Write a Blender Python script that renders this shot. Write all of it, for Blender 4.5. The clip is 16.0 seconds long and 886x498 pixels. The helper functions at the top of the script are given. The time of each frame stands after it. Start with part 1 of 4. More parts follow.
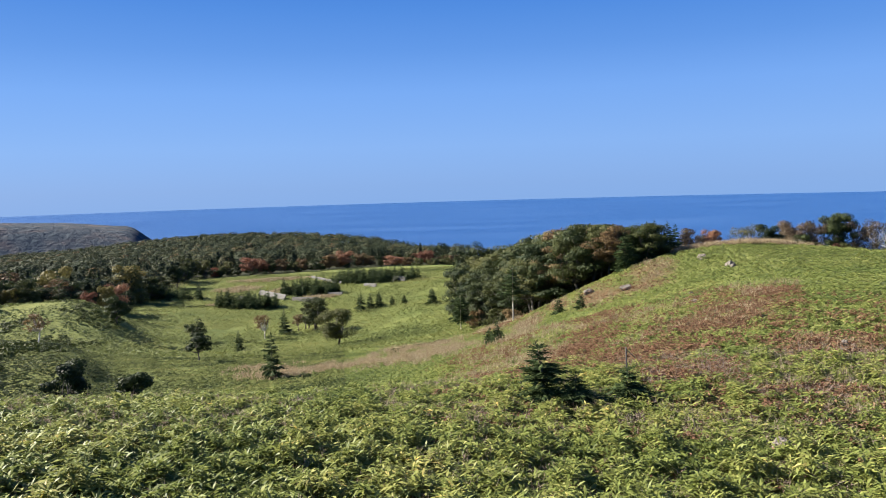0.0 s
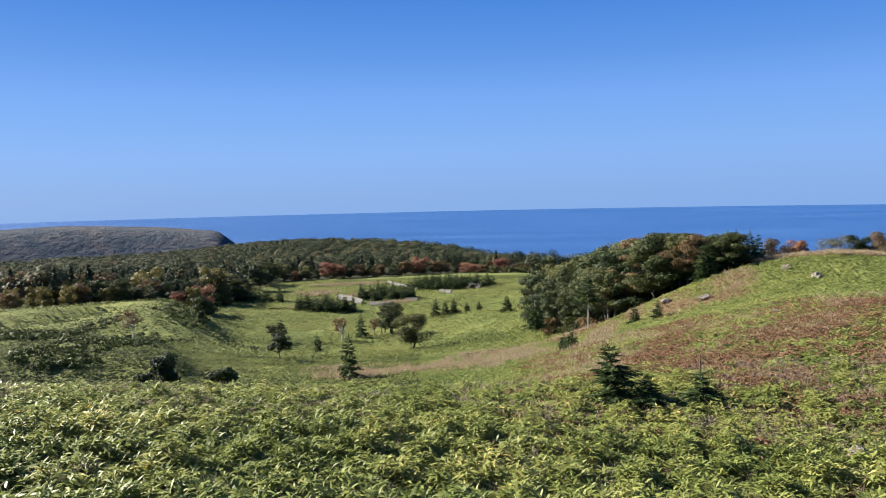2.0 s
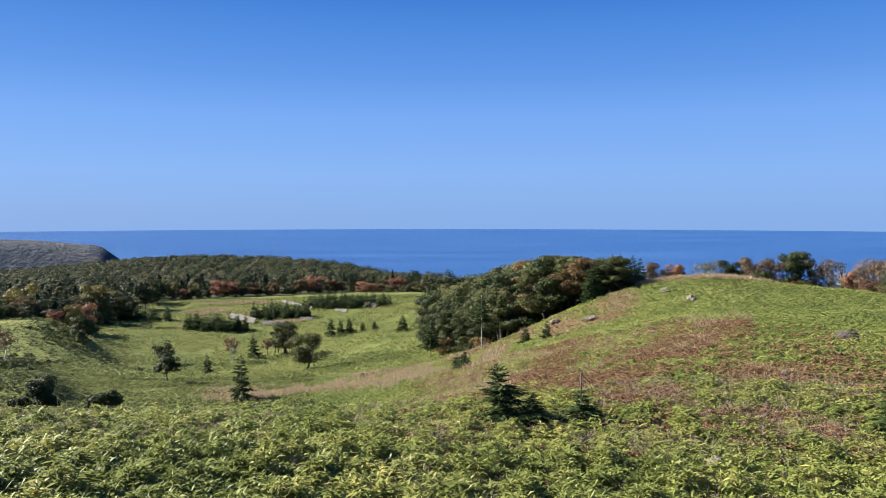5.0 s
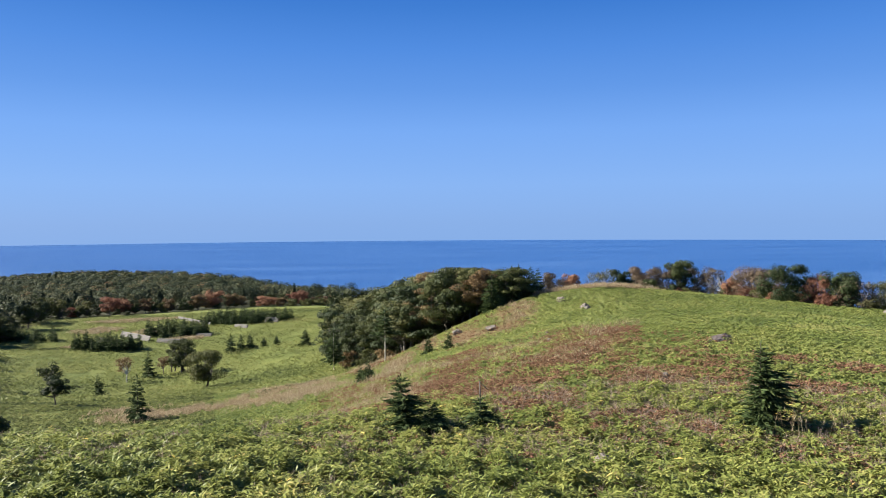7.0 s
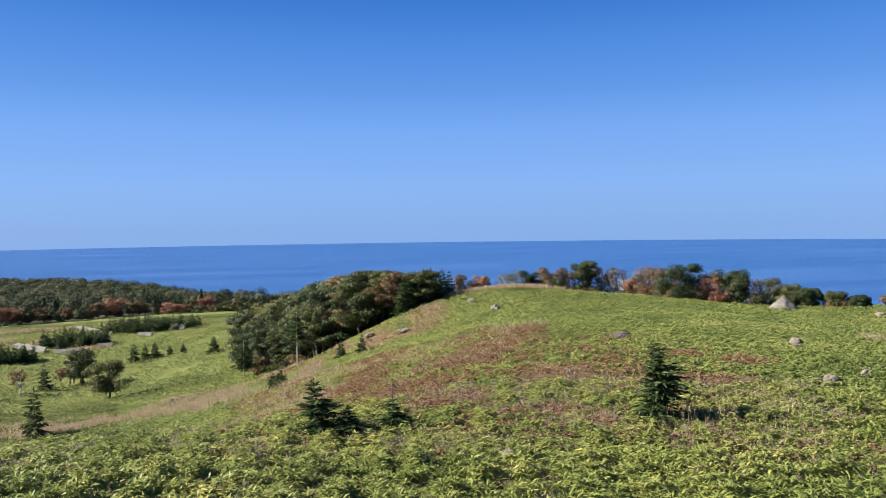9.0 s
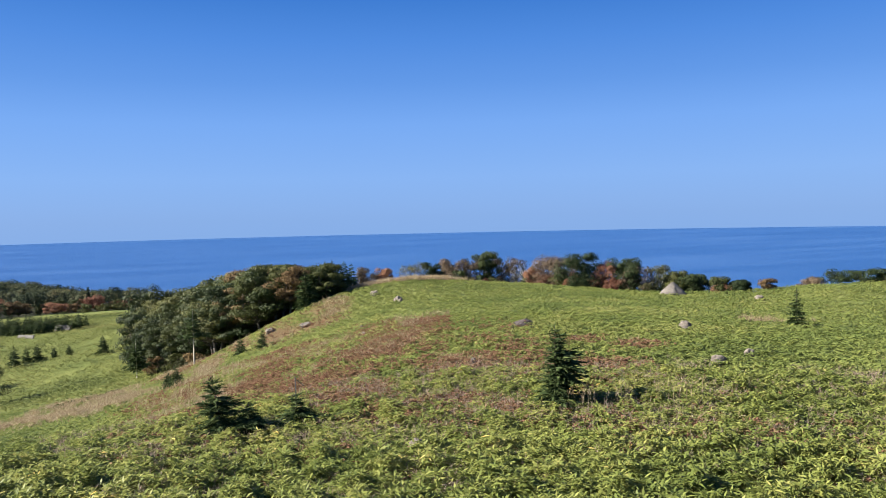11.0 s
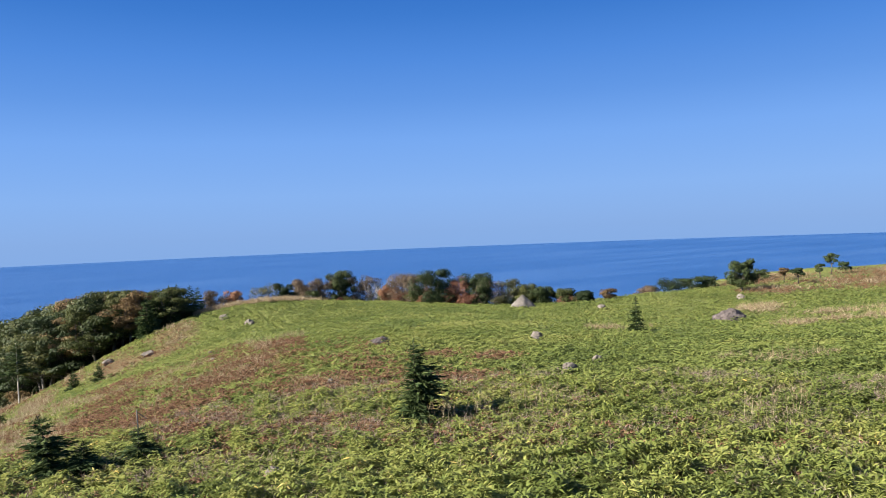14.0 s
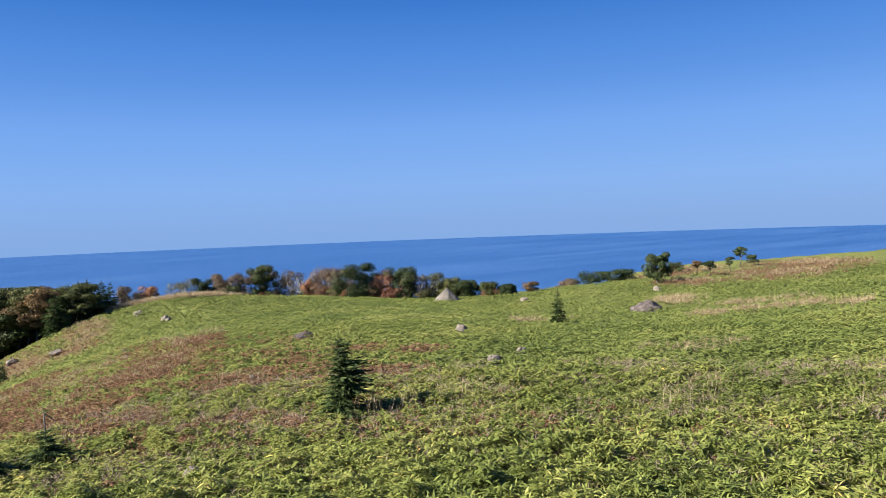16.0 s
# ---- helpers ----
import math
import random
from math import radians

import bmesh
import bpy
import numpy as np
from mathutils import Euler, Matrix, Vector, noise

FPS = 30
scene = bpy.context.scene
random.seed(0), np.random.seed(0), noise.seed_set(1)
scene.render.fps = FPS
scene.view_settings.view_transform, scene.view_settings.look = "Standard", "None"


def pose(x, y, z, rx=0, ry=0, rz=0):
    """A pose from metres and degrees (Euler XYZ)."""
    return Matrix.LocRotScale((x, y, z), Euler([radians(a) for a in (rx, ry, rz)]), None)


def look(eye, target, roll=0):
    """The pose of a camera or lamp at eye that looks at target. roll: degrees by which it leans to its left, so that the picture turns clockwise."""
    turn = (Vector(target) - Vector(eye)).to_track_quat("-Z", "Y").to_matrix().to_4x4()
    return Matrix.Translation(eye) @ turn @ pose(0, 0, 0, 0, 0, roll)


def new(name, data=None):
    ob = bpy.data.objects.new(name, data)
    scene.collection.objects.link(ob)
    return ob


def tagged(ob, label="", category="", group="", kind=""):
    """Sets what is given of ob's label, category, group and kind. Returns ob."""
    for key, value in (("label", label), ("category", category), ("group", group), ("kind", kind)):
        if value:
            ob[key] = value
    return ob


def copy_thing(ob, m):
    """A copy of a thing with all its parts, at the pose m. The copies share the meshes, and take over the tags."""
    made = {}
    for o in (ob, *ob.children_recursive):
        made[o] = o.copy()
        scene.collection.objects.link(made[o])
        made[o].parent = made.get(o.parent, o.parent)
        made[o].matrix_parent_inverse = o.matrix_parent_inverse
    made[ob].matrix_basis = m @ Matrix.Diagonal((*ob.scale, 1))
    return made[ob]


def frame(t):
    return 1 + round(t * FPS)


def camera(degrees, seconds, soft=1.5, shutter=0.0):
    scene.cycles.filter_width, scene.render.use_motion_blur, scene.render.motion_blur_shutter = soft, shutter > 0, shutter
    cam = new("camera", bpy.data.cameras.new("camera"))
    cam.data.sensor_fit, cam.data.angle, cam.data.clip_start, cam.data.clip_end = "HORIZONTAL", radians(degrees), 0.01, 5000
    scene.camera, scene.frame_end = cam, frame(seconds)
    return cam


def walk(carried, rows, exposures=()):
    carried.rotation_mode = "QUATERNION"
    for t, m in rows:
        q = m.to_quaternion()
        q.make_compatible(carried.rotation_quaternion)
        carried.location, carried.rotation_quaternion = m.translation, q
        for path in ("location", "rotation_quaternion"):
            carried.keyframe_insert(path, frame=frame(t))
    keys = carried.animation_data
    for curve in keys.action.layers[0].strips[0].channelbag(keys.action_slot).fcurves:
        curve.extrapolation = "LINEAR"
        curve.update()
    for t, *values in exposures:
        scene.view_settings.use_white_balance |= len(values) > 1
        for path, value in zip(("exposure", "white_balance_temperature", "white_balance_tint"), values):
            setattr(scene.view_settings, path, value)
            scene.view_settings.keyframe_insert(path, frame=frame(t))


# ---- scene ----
cam = camera(61.26, 16.0, soft=0.55)
EYE = 6.0
# seconds, x, y, z from the first eye, yaw, pitch, roll
ROWS = [
    (0.0, -0.000, -0.000, 0.000, -0.00, -4.89, 1.67),
    (0.5, -0.011, -0.158, -0.079, 2.07, -5.23, 1.73),
    (1.0, 0.005, -0.328, -0.111, 4.23, -5.43, 2.08),
    (1.5, 0.029, -0.474, -0.108, 5.54, -4.93, 1.93),
    (2.0, 0.040, -0.570, -0.096, 5.84, -4.15, 1.26),
    (2.5, 0.043, -0.637, -0.081, 5.40, -3.32, 0.58),
    (3.0, 0.046, -0.707, -0.059, 4.38, -2.97, 0.03),
    (3.5, 0.059, -0.791, -0.030, 2.93, -2.99, -0.17),
    (4.0, 0.087, -0.881, 0.003, 1.54, -3.10, -0.16),
    (6.5, 0.082, -1.795, 0.191, -7.81, -2.03, 0.33),
    (7.0, 0.051, -1.943, 0.216, -9.43, -1.92, 0.38),
    (7.5, 0.042, -2.048, 0.222, -10.97, -1.91, 0.40),
    (8.0, 0.038, -2.139, 0.227, -12.44, -1.78, 0.42),
    (8.5, 0.018, -2.271, 0.252, -14.30, -1.83, 0.54),
    (9.0, -0.014, -2.444, 0.292, -16.15, -1.80, 0.76),
    (11.5, -0.025, -2.272, 0.223, -25.57, -2.43, 1.26),
    (12.0, -0.015, -2.211, 0.211, -27.42, -2.10, 1.28),
    (12.5, -0.002, -2.154, 0.199, -29.31, -1.73, 1.43),
    (13.0, 0.014, -2.106, 0.184, -31.21, -1.49, 1.75),
    (13.5, 0.033, -2.066, 0.166, -33.15, -1.38, 2.09),
    (14.0, 0.052, -2.031, 0.153, -34.96, -1.40, 2.28),
    (14.5, 0.063, -2.006, 0.149, -36.59, -1.64, 2.36),
    (15.0, 0.068, -1.986, 0.147, -38.04, -1.92, 2.29),
    (15.5, 0.078, -1.949, 0.134, -39.35, -1.97, 2.20),
    (16.0, 0.095, -1.887, 0.105, -40.80, -2.06, 2.15),
]

EXPOSURES = [(0.0, 1.98), (9.0, 1.99), (16.0, 1.93)]
walk(cam, [(t, pose(x, y, EYE + z, 90 + pitch, roll, yaw)) for t, x, y, z, yaw, pitch, roll in ROWS], EXPOSURES)

# ---- light: clear autumn sky, sun behind to the side ----
SUN_AZ, SUN_EL = -70.0, 31.0
world = bpy.data.worlds.new("clear_sky")
scene.world = world
world.use_nodes = True
wn, wl = world.node_tree.nodes, world.node_tree.links
sky = wn.new("ShaderNodeTexSky")
sky.sky_type = "NISHITA"
sky.sun_disc = False
sky.sun_elevation, sky.sun_rotation = radians(SUN_EL), radians(SUN_AZ)
sky.altitude, sky.air_density, sky.dust_density, sky.ozone_density = 100.0, 1.0, 0.3, 3.0
# the sky texture gives the glow towards the sun; the clear blue above the sea haze deepens with height
glow = wn.new("ShaderNodeMix")
glow.data_type, glow.blend_type = "RGBA", "MULTIPLY"
glow.inputs["Factor"].default_value = 1.0
glow.inputs["B"].default_value = (0.05, 0.05, 0.05, 1)
wl.new(sky.outputs[0], glow.inputs["A"])
towards = wn.new("ShaderNodeTexCoord")
split = wn.new("ShaderNodeSeparateXYZ")
wl.new(towards.outputs["Generated"], split.inputs[0])
deep = wn.new("ShaderNodeValToRGB")
SKY_STOPS = [(0.0, (0.175, 0.35, 0.72)), (0.052, (0.18, 0.372, 0.79)), (0.122, (0.14, 0.332, 0.79)), (0.174, (0.09, 0.262, 0.71)), (0.225, (0.058, 0.215, 0.66)), (0.276, (0.032, 0.165, 0.57)), (0.31, (0.022, 0.14, 0.52)), (0.5, (0.018, 0.12, 0.46)), (1.0, (0.03, 0.11, 0.36))]
while len(deep.color_ramp.elements) < len(SKY_STOPS):
    deep.color_ramp.elements.new(0.5)
for k, (p, c) in zip(deep.color_ramp.elements, SKY_STOPS):
    k.position, k.color = p, (*c, 1)
wl.new(split.outputs["Z"], deep.inputs[0])
scale = wn.new("ShaderNodeMix")
scale.data_type, scale.blend_type = "RGBA", "MULTIPLY"
scale.inputs["Factor"].default_value = 1.0
scale.inputs["B"].default_value = (6.6, 6.25, 6.0, 1)
wl.new(deep.outputs[0], scale.inputs["A"])
air = wn.new("ShaderNodeMix")
air.data_type, air.blend_type = "RGBA", "ADD"
air.inputs["Factor"].default_value = 1.0
wl.new(glow.outputs["Result"], air.inputs["A"])
wl.new(scale.outputs["Result"], air.inputs["B"])
wl.new(air.outputs["Result"], wn["Background"].inputs[0])
wn["Background"].inputs[1].default_value = 0.0455
sun_data = bpy.data.lights.new("sun", "SUN")
sun_data.energy, sun_data.angle, sun_data.color = 5.0, radians(0.6), (1.0, 0.93, 0.82)
sun = new("sun", sun_data)
sx, sy = math.sin(radians(SUN_AZ)), math.cos(radians(SUN_AZ))
sun.matrix_world = look((sx * 200, sy * 200, 200 * math.tan(radians(SUN_EL))), (0, 0, 0))


# ---- materials ----
def material(name):
    m = bpy.data.materials.new(name)
    m.use_nodes = True
    nt = m.node_tree
    return m, nt.nodes, nt.links, nt.nodes["Principled BSDF"]


def ramp(nodes, stops):
    r = nodes.new("ShaderNodeValToRGB")
    e = r.color_ramp.elements
    while len(e) < len(stops):
        e.new(0.5)
    for k, (p, c) in zip(e, stops):
        k.position, k.color = p, (*c, 1)
    return r


def noise_node(nodes, links, scale, detail=4.0, rough=0.6, coords="Object"):
    tc = nodes.new("ShaderNodeTexCoord")
    n = nodes.new("ShaderNodeTexNoise")
    n.inputs["Scale"].default_value, n.inputs["Detail"].default_value, n.inputs["Roughness"].default_value = scale, detail, rough
    links.new(tc.outputs[coords], n.inputs["Vector"])
    return n


def leaf_material(name, stops, rough=0.6, thin=0.3, island=0.6, spec=0.12, toned=False):
    """Foliage: colour differs from leaf to leaf and from plant to plant (toned: by the mesh's own attribute); some light comes through."""
    m, n, l, bsdf = material(name)
    geo = n.new("ShaderNodeNewGeometry")
    info = n.new("ShaderNodeObjectInfo")
    mix = n.new("ShaderNodeMix")
    mix.data_type = "FLOAT"
    mix.inputs["Factor"].default_value = 1 - island
    l.new(geo.outputs["Random Per Island"], mix.inputs["A"])
    if toned:
        at = n.new("ShaderNodeAttribute")
        at.attribute_name = "tone"
        l.new(at.outputs["Fac"], mix.inputs["B"])
    else:
        l.new(info.outputs["Random"], mix.inputs["B"])
    r = ramp(n, stops)
    l.new(mix.outputs[0], r.inputs[0])
    l.new(r.outputs[0], bsdf.inputs["Base Color"])
    bsdf.inputs["Roughness"].default_value = rough
    bsdf.inputs["Specular IOR Level"].default_value = spec
    tr = n.new("ShaderNodeBsdfTranslucent")
    l.new(r.outputs[0], tr.inputs[0])
    ms = n.new("ShaderNodeMixShader")
    ms.inputs[0].default_value = thin
    l.new(bsdf.outputs[0], ms.inputs[1])
    l.new(tr.outputs[0], ms.inputs[2])
    l.new(ms.outputs[0], n["Material Output"].inputs[0])
    return m


def rough_material(name, stops, scale, rough=0.85, bump=0.4, bump_scale=None, dist=0.03, spec=0.3):
    m, n, l, bsdf = material(name)
    big = noise_node(n, l, scale)
    r = ramp(n, stops)
    l.new(big.outputs[0], r.inputs[0])
    l.new(r.outputs[0], bsdf.inputs["Base Color"])
    bsdf.inputs["Roughness"].default_value = rough
    bsdf.inputs["Specular IOR Level"].default_value = spec
    fine = noise_node(n, l, bump_scale or scale * 6, 6)
    b = n.new("ShaderNodeBump")
    b.inputs["Strength"].default_value, b.inputs["Distance"].default_value = bump, dist
    l.new(fine.outputs[0], b.inputs["Height"])
    l.new(b.outputs[0], bsdf.inputs["Normal"])
    return m


SASA = leaf_material("sasa_leaf", [(0.0, (0.065, 0.085, 0.023)), (0.3, (0.125, 0.155, 0.038)), (0.6, (0.195, 0.218, 0.058)), (0.88, (0.275, 0.272, 0.082)), (0.96, (0.42, 0.35, 0.12)), (1.0, (0.63, 0.43, 0.12))], rough=0.5, thin=0.3, island=0.42, spec=0.14, toned=True)
SASA_FAR = leaf_material("sasa_far_leaf", [(0.0, (0.085, 0.112, 0.032)), (0.35, (0.145, 0.178, 0.048)), (0.65, (0.195, 0.22, 0.062)), (0.9, (0.265, 0.262, 0.088)), (1.0, (0.4, 0.34, 0.13))], rough=0.5, thin=0.32, island=0.3, spec=0.12, toned=True)
# the darkest stop serves the flank shade that DARK_ZONES puts into the tone
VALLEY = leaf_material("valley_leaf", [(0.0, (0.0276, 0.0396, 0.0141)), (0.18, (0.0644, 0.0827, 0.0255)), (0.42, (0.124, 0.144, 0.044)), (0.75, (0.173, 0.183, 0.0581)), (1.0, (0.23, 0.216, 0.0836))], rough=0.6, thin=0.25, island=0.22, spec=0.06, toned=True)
FERN = leaf_material("russet_fern", [(0.0, (0.095, 0.05, 0.033)), (0.4, (0.175, 0.096, 0.06)), (0.8, (0.245, 0.15, 0.092)), (0.9, (0.19, 0.18, 0.07)), (1.0, (0.35, 0.26, 0.17))], rough=0.8, thin=0.3, island=0.7, spec=0.05)
DEAD = leaf_material("dead_stalk", [(0.0, (0.12, 0.085, 0.065)), (0.5, (0.22, 0.165, 0.13)), (1.0, (0.38, 0.31, 0.25))], rough=0.8, thin=0.25, island=1.0, spec=0.05)
STRAW = leaf_material("dry_grass", [(0.0, (0.15, 0.105, 0.065)), (0.5, (0.28, 0.215, 0.13)), (1.0, (0.46, 0.39, 0.26))], rough=0.7, thin=0.3, island=1.0, spec=0.1)
FIR_NEEDLES = leaf_material("fir_needles", [(0.0, (0.02, 0.033, 0.013)), (0.6, (0.042, 0.063, 0.023)), (1.0, (0.085, 0.108, 0.037))], rough=0.65, thin=0.12, island=0.7, spec=0.05)
LEAF_GREEN = leaf_material("dark_green_leaf", [(0.0, (0.013, 0.023, 0.01)), (0.55, (0.029, 0.043, 0.015)), (1.0, (0.058, 0.07, 0.023))], thin=0.18, island=0.38)
LEAF_OLIVE = leaf_material("olive_leaf", [(0.0, (0.027, 0.037, 0.012)), (0.5, (0.058, 0.068, 0.022)), (1.0, (0.11, 0.108, 0.036))], thin=0.22, island=0.38)
LEAF_RED = leaf_material("red_leaf", [(0.0, (0.1, 0.043, 0.03)), (0.5, (0.175, 0.08, 0.052)), (1.0, (0.26, 0.15, 0.085))], thin=0.35, island=0.5)
LEAF_DUSK = leaf_material("brownish_leaf", [(0.0, (0.042, 0.035, 0.022)), (0.5, (0.085, 0.064, 0.042)), (1.0, (0.15, 0.11, 0.075))], thin=0.25, island=0.45)
LEAF_ORANGE = leaf_material("orange_leaf", [(0.0, (0.07, 0.046, 0.024)), (0.5, (0.13, 0.085, 0.042)), (1.0, (0.21, 0.15, 0.07))], thin=0.3, island=0.45)
LEAF_GREY = leaf_material("grey_green_leaf", [(0.0, (0.034, 0.04, 0.017)), (0.6, (0.065, 0.07, 0.03)), (1.0, (0.13, 0.115, 0.055))], thin=0.2, island=0.38)
LEAF_YELLOW = leaf_material("yellow_leaf", [(0.0, (0.068, 0.062, 0.018)), (0.5, (0.132, 0.115, 0.034)), (1.0, (0.24, 0.195, 0.065))], thin=0.3, island=0.38)
WOODS = leaf_material("mixed_wood_leaf", [(0.0, (0.02, 0.031, 0.018)), (0.3, (0.037, 0.049, 0.026)), (0.6, (0.062, 0.069, 0.036)), (0.78, (0.095, 0.09, 0.043)), (0.9, (0.14, 0.1, 0.052)), (0.96, (0.18, 0.09, 0.052)), (1.0, (0.19, 0.075, 0.046))], thin=0.14, island=0.2, spec=0.04, toned=True)
# wooded far cape; sea haze is painted in as grey-blue colour
HAZY_CAPE = rough_material("hazy_cape_cover", [(0.3, (0.042, 0.055, 0.07)), (0.46, (0.06, 0.071, 0.084)), (0.58, (0.078, 0.08, 0.087)), (0.72, (0.115, 0.095, 0.095))], 0.02, bump=1.0, bump_scale=0.07, dist=9.0, spec=0.0)
SCRUB = leaf_material("scrub_leaf", [(0.0, (0.02, 0.03, 0.009)), (0.6, (0.05, 0.066, 0.017)), (1.0, (0.10, 0.115, 0.03))], thin=0.14, island=0.7)
BARK = rough_material("grey_bark", [(0.3, (0.06, 0.05, 0.042)), (0.6, (0.12, 0.105, 0.09)), (0.8, (0.2, 0.185, 0.165))], 3.0, bump=0.6)
FIR_BARK = rough_material("dark_bark", [(0.3, (0.03, 0.025, 0.02)), (0.7, (0.08, 0.068, 0.055))], 4.0, bump=0.5)
PALE_BARK = rough_material("pale_bark", [(0.3, (0.38, 0.34, 0.29)), (0.7, (0.55, 0.51, 0.45))], 4.0, bump=0.4)
GROVE_BARK = rough_material("shaded_bark", [(0.3, (0.05, 0.043, 0.036)), (0.6, (0.085, 0.075, 0.064)), (0.85, (0.15, 0.138, 0.122))], 3.0, bump=0.6)
ROCK = rough_material("lichen_rock", [(0.25, (0.064, 0.055, 0.046)), (0.45, (0.12, 0.103, 0.087)), (0.6, (0.17, 0.147, 0.124)), (0.75, (0.235, 0.205, 0.173))], 2.5, bump=0.8, bump_scale=11, dist=0.06)
PALE_ROCK = rough_material("pale_rock", [(0.25, (0.055, 0.048, 0.042)), (0.45, (0.1, 0.089, 0.078)), (0.65, (0.145, 0.13, 0.113)), (0.8, (0.21, 0.19, 0.168))], 3.0, bump=0.7, bump_scale=9, dist=0.06)
DARK_ROCK = rough_material("brown_rock", [(0.25, (0.03, 0.024, 0.022)), (0.45, (0.062, 0.05, 0.047)), (0.6, (0.10, 0.082, 0.077)), (0.75, (0.17, 0.145, 0.135))], 3.5, bump=1.0, bump_scale=14, dist=0.08)
WEATHERED = rough_material("weathered_wood", [(0.3, (0.062, 0.058, 0.055)), (0.7, (0.11, 0.106, 0.10))], 2.0, bump=0.4)


def ground_material():
    m, n, l, bsdf = material("meadow_ground")
    fine = noise_node(n, l, 5.0, 7, 0.8)
    broad = noise_node(n, l, 0.07, 3, 0.6)
    green = ramp(n, [(0.32, (0.06, 0.075, 0.022)), (0.5, (0.12, 0.14, 0.04)), (0.68, (0.18, 0.19, 0.058))])
    l.new(fine.outputs[0], green.inputs[0])
    tone = ramp(n, [(0.35, (0.72, 0.78, 0.7)), (0.65, (1.1, 1.05, 1.0))])
    l.new(broad.outputs[0], tone.inputs[0])
    mul = n.new("ShaderNodeMix")
    mul.data_type, mul.blend_type = "RGBA", "MULTIPLY"
    mul.inputs["Factor"].default_value = 1.0
    l.new(green.outputs[0], mul.inputs["A"])
    l.new(tone.outputs[0], mul.inputs["B"])
    at = n.new("ShaderNodeAttribute")
    at.attribute_name = "cover"
    sep = n.new("ShaderNodeSeparateColor")
    l.new(at.outputs["Color"], sep.inputs[0])
    last = mul.outputs["Result"]
    for k, tone_stops in enumerate(([(0.3, (0.075, 0.048, 0.03)), (0.7, (0.16, 0.10, 0.06))],
                                    [(0.3, (0.20, 0.15, 0.08)), (0.7, (0.36, 0.28, 0.16))],
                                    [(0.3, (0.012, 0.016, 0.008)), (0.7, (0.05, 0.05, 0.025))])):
        r = ramp(n, tone_stops)
        l.new(fine.outputs[0], r.inputs[0])
        mx = n.new("ShaderNodeMix")
        mx.data_type = "RGBA"
        l.new(sep.outputs[k], mx.inputs["Factor"])
        l.new(last, mx.inputs["A"])
        l.new(r.outputs[0], mx.inputs["B"])
        last = mx.outputs["Result"]
    l.new(last, bsdf.inputs["Base Color"])
    bsdf.inputs["Roughness"].default_value = 0.9
    bsdf.inputs["Specular IOR Level"].default_value = 0.1
    bn = noise_node(n, l, 3.5, 7, 0.75)
    b = n.new("ShaderNodeBump")
    b.inputs["Strength"].default_value, b.inputs["Distance"].default_value = 0.9, 0.25
    l.new(bn.outputs[0], b.inputs["Height"])
    l.new(b.outputs[0], bsdf.inputs["Normal"])
    return m


def sea_material():
    m, n, l, bsdf = material("sea_water")
    tc = n.new("ShaderNodeTexCoord")
    mp = n.new("ShaderNodeMapping")
    mp.inputs["Scale"].default_value = (0.0012, 0.006, 1.0)
    l.new(tc.outputs["Object"], mp.inputs[0])
    drift = n.new("ShaderNodeTexNoise")
    drift.inputs["Scale"].default_value, drift.inputs["Detail"].default_value = 1.0, 5
    l.new(mp.outputs[0], drift.inputs["Vector"])
    r = ramp(n, [(0.3, (0.014, 0.055, 0.165)), (0.5, (0.021, 0.068, 0.19)), (0.7, (0.034, 0.087, 0.215))])
    l.new(drift.outputs[0], r.inputs[0])
    l.new(r.outputs[0], bsdf.inputs["Base Color"])
    bsdf.inputs["Roughness"].default_value = 0.35
    bsdf.inputs["IOR"].default_value = 1.33
    bsdf.inputs["Specular IOR Level"].default_value = 0.42
    w = noise_node(n, l, 0.12, 6, 0.7)
    b = n.new("ShaderNodeBump")
    b.inputs["Strength"].default_value, b.inputs["Distance"].default_value = 1.0, 3.0
    l.new(w.outputs[0], b.inputs["Height"])
    l.new(b.outputs[0], bsdf.inputs["Normal"])
    return m


GROUND, SEA = ground_material(), sea_material()

# ---- the land ----
SEA_LEVEL = -104.0
SLOPE = (0.260, 0.02295, -0.07619)
# swells and hollows of the land: x, y, radius, height
NEAR_HILLS = [
    (-4.5, 19, 4.5, 0.4),
    (-11, 19, 5, -0.05),
    (-8, 30, 4.5, -1.2),
    (-2.5, 28, 4, -0.8),
    (-15, 29, 4, -0.5),
    (-16, 30, 9, -0.66),
    (12, 56, 10, 0.6),
    (5, 54, 12, 0.08),
    (2, 44, 10, -0.49),
    (8, 22, 9, 0.68),
    (0, 14, 14, -3.36),
    (0, 0, 22, 1.48),
    (-14, 14, 12, 4.6),
    (12, 12, 10, 0.83),
    (24, 8, 14, -0.17),
    (14, 32, 16, 4.39),
    (34, 26, 16, -3.43),
    (-8, 40, 18, -2.08),
    (-30, 40, 24, -0.52),
    (50, 4, 20, 2.91),
    (-14, 26, 6, -0.7),
]
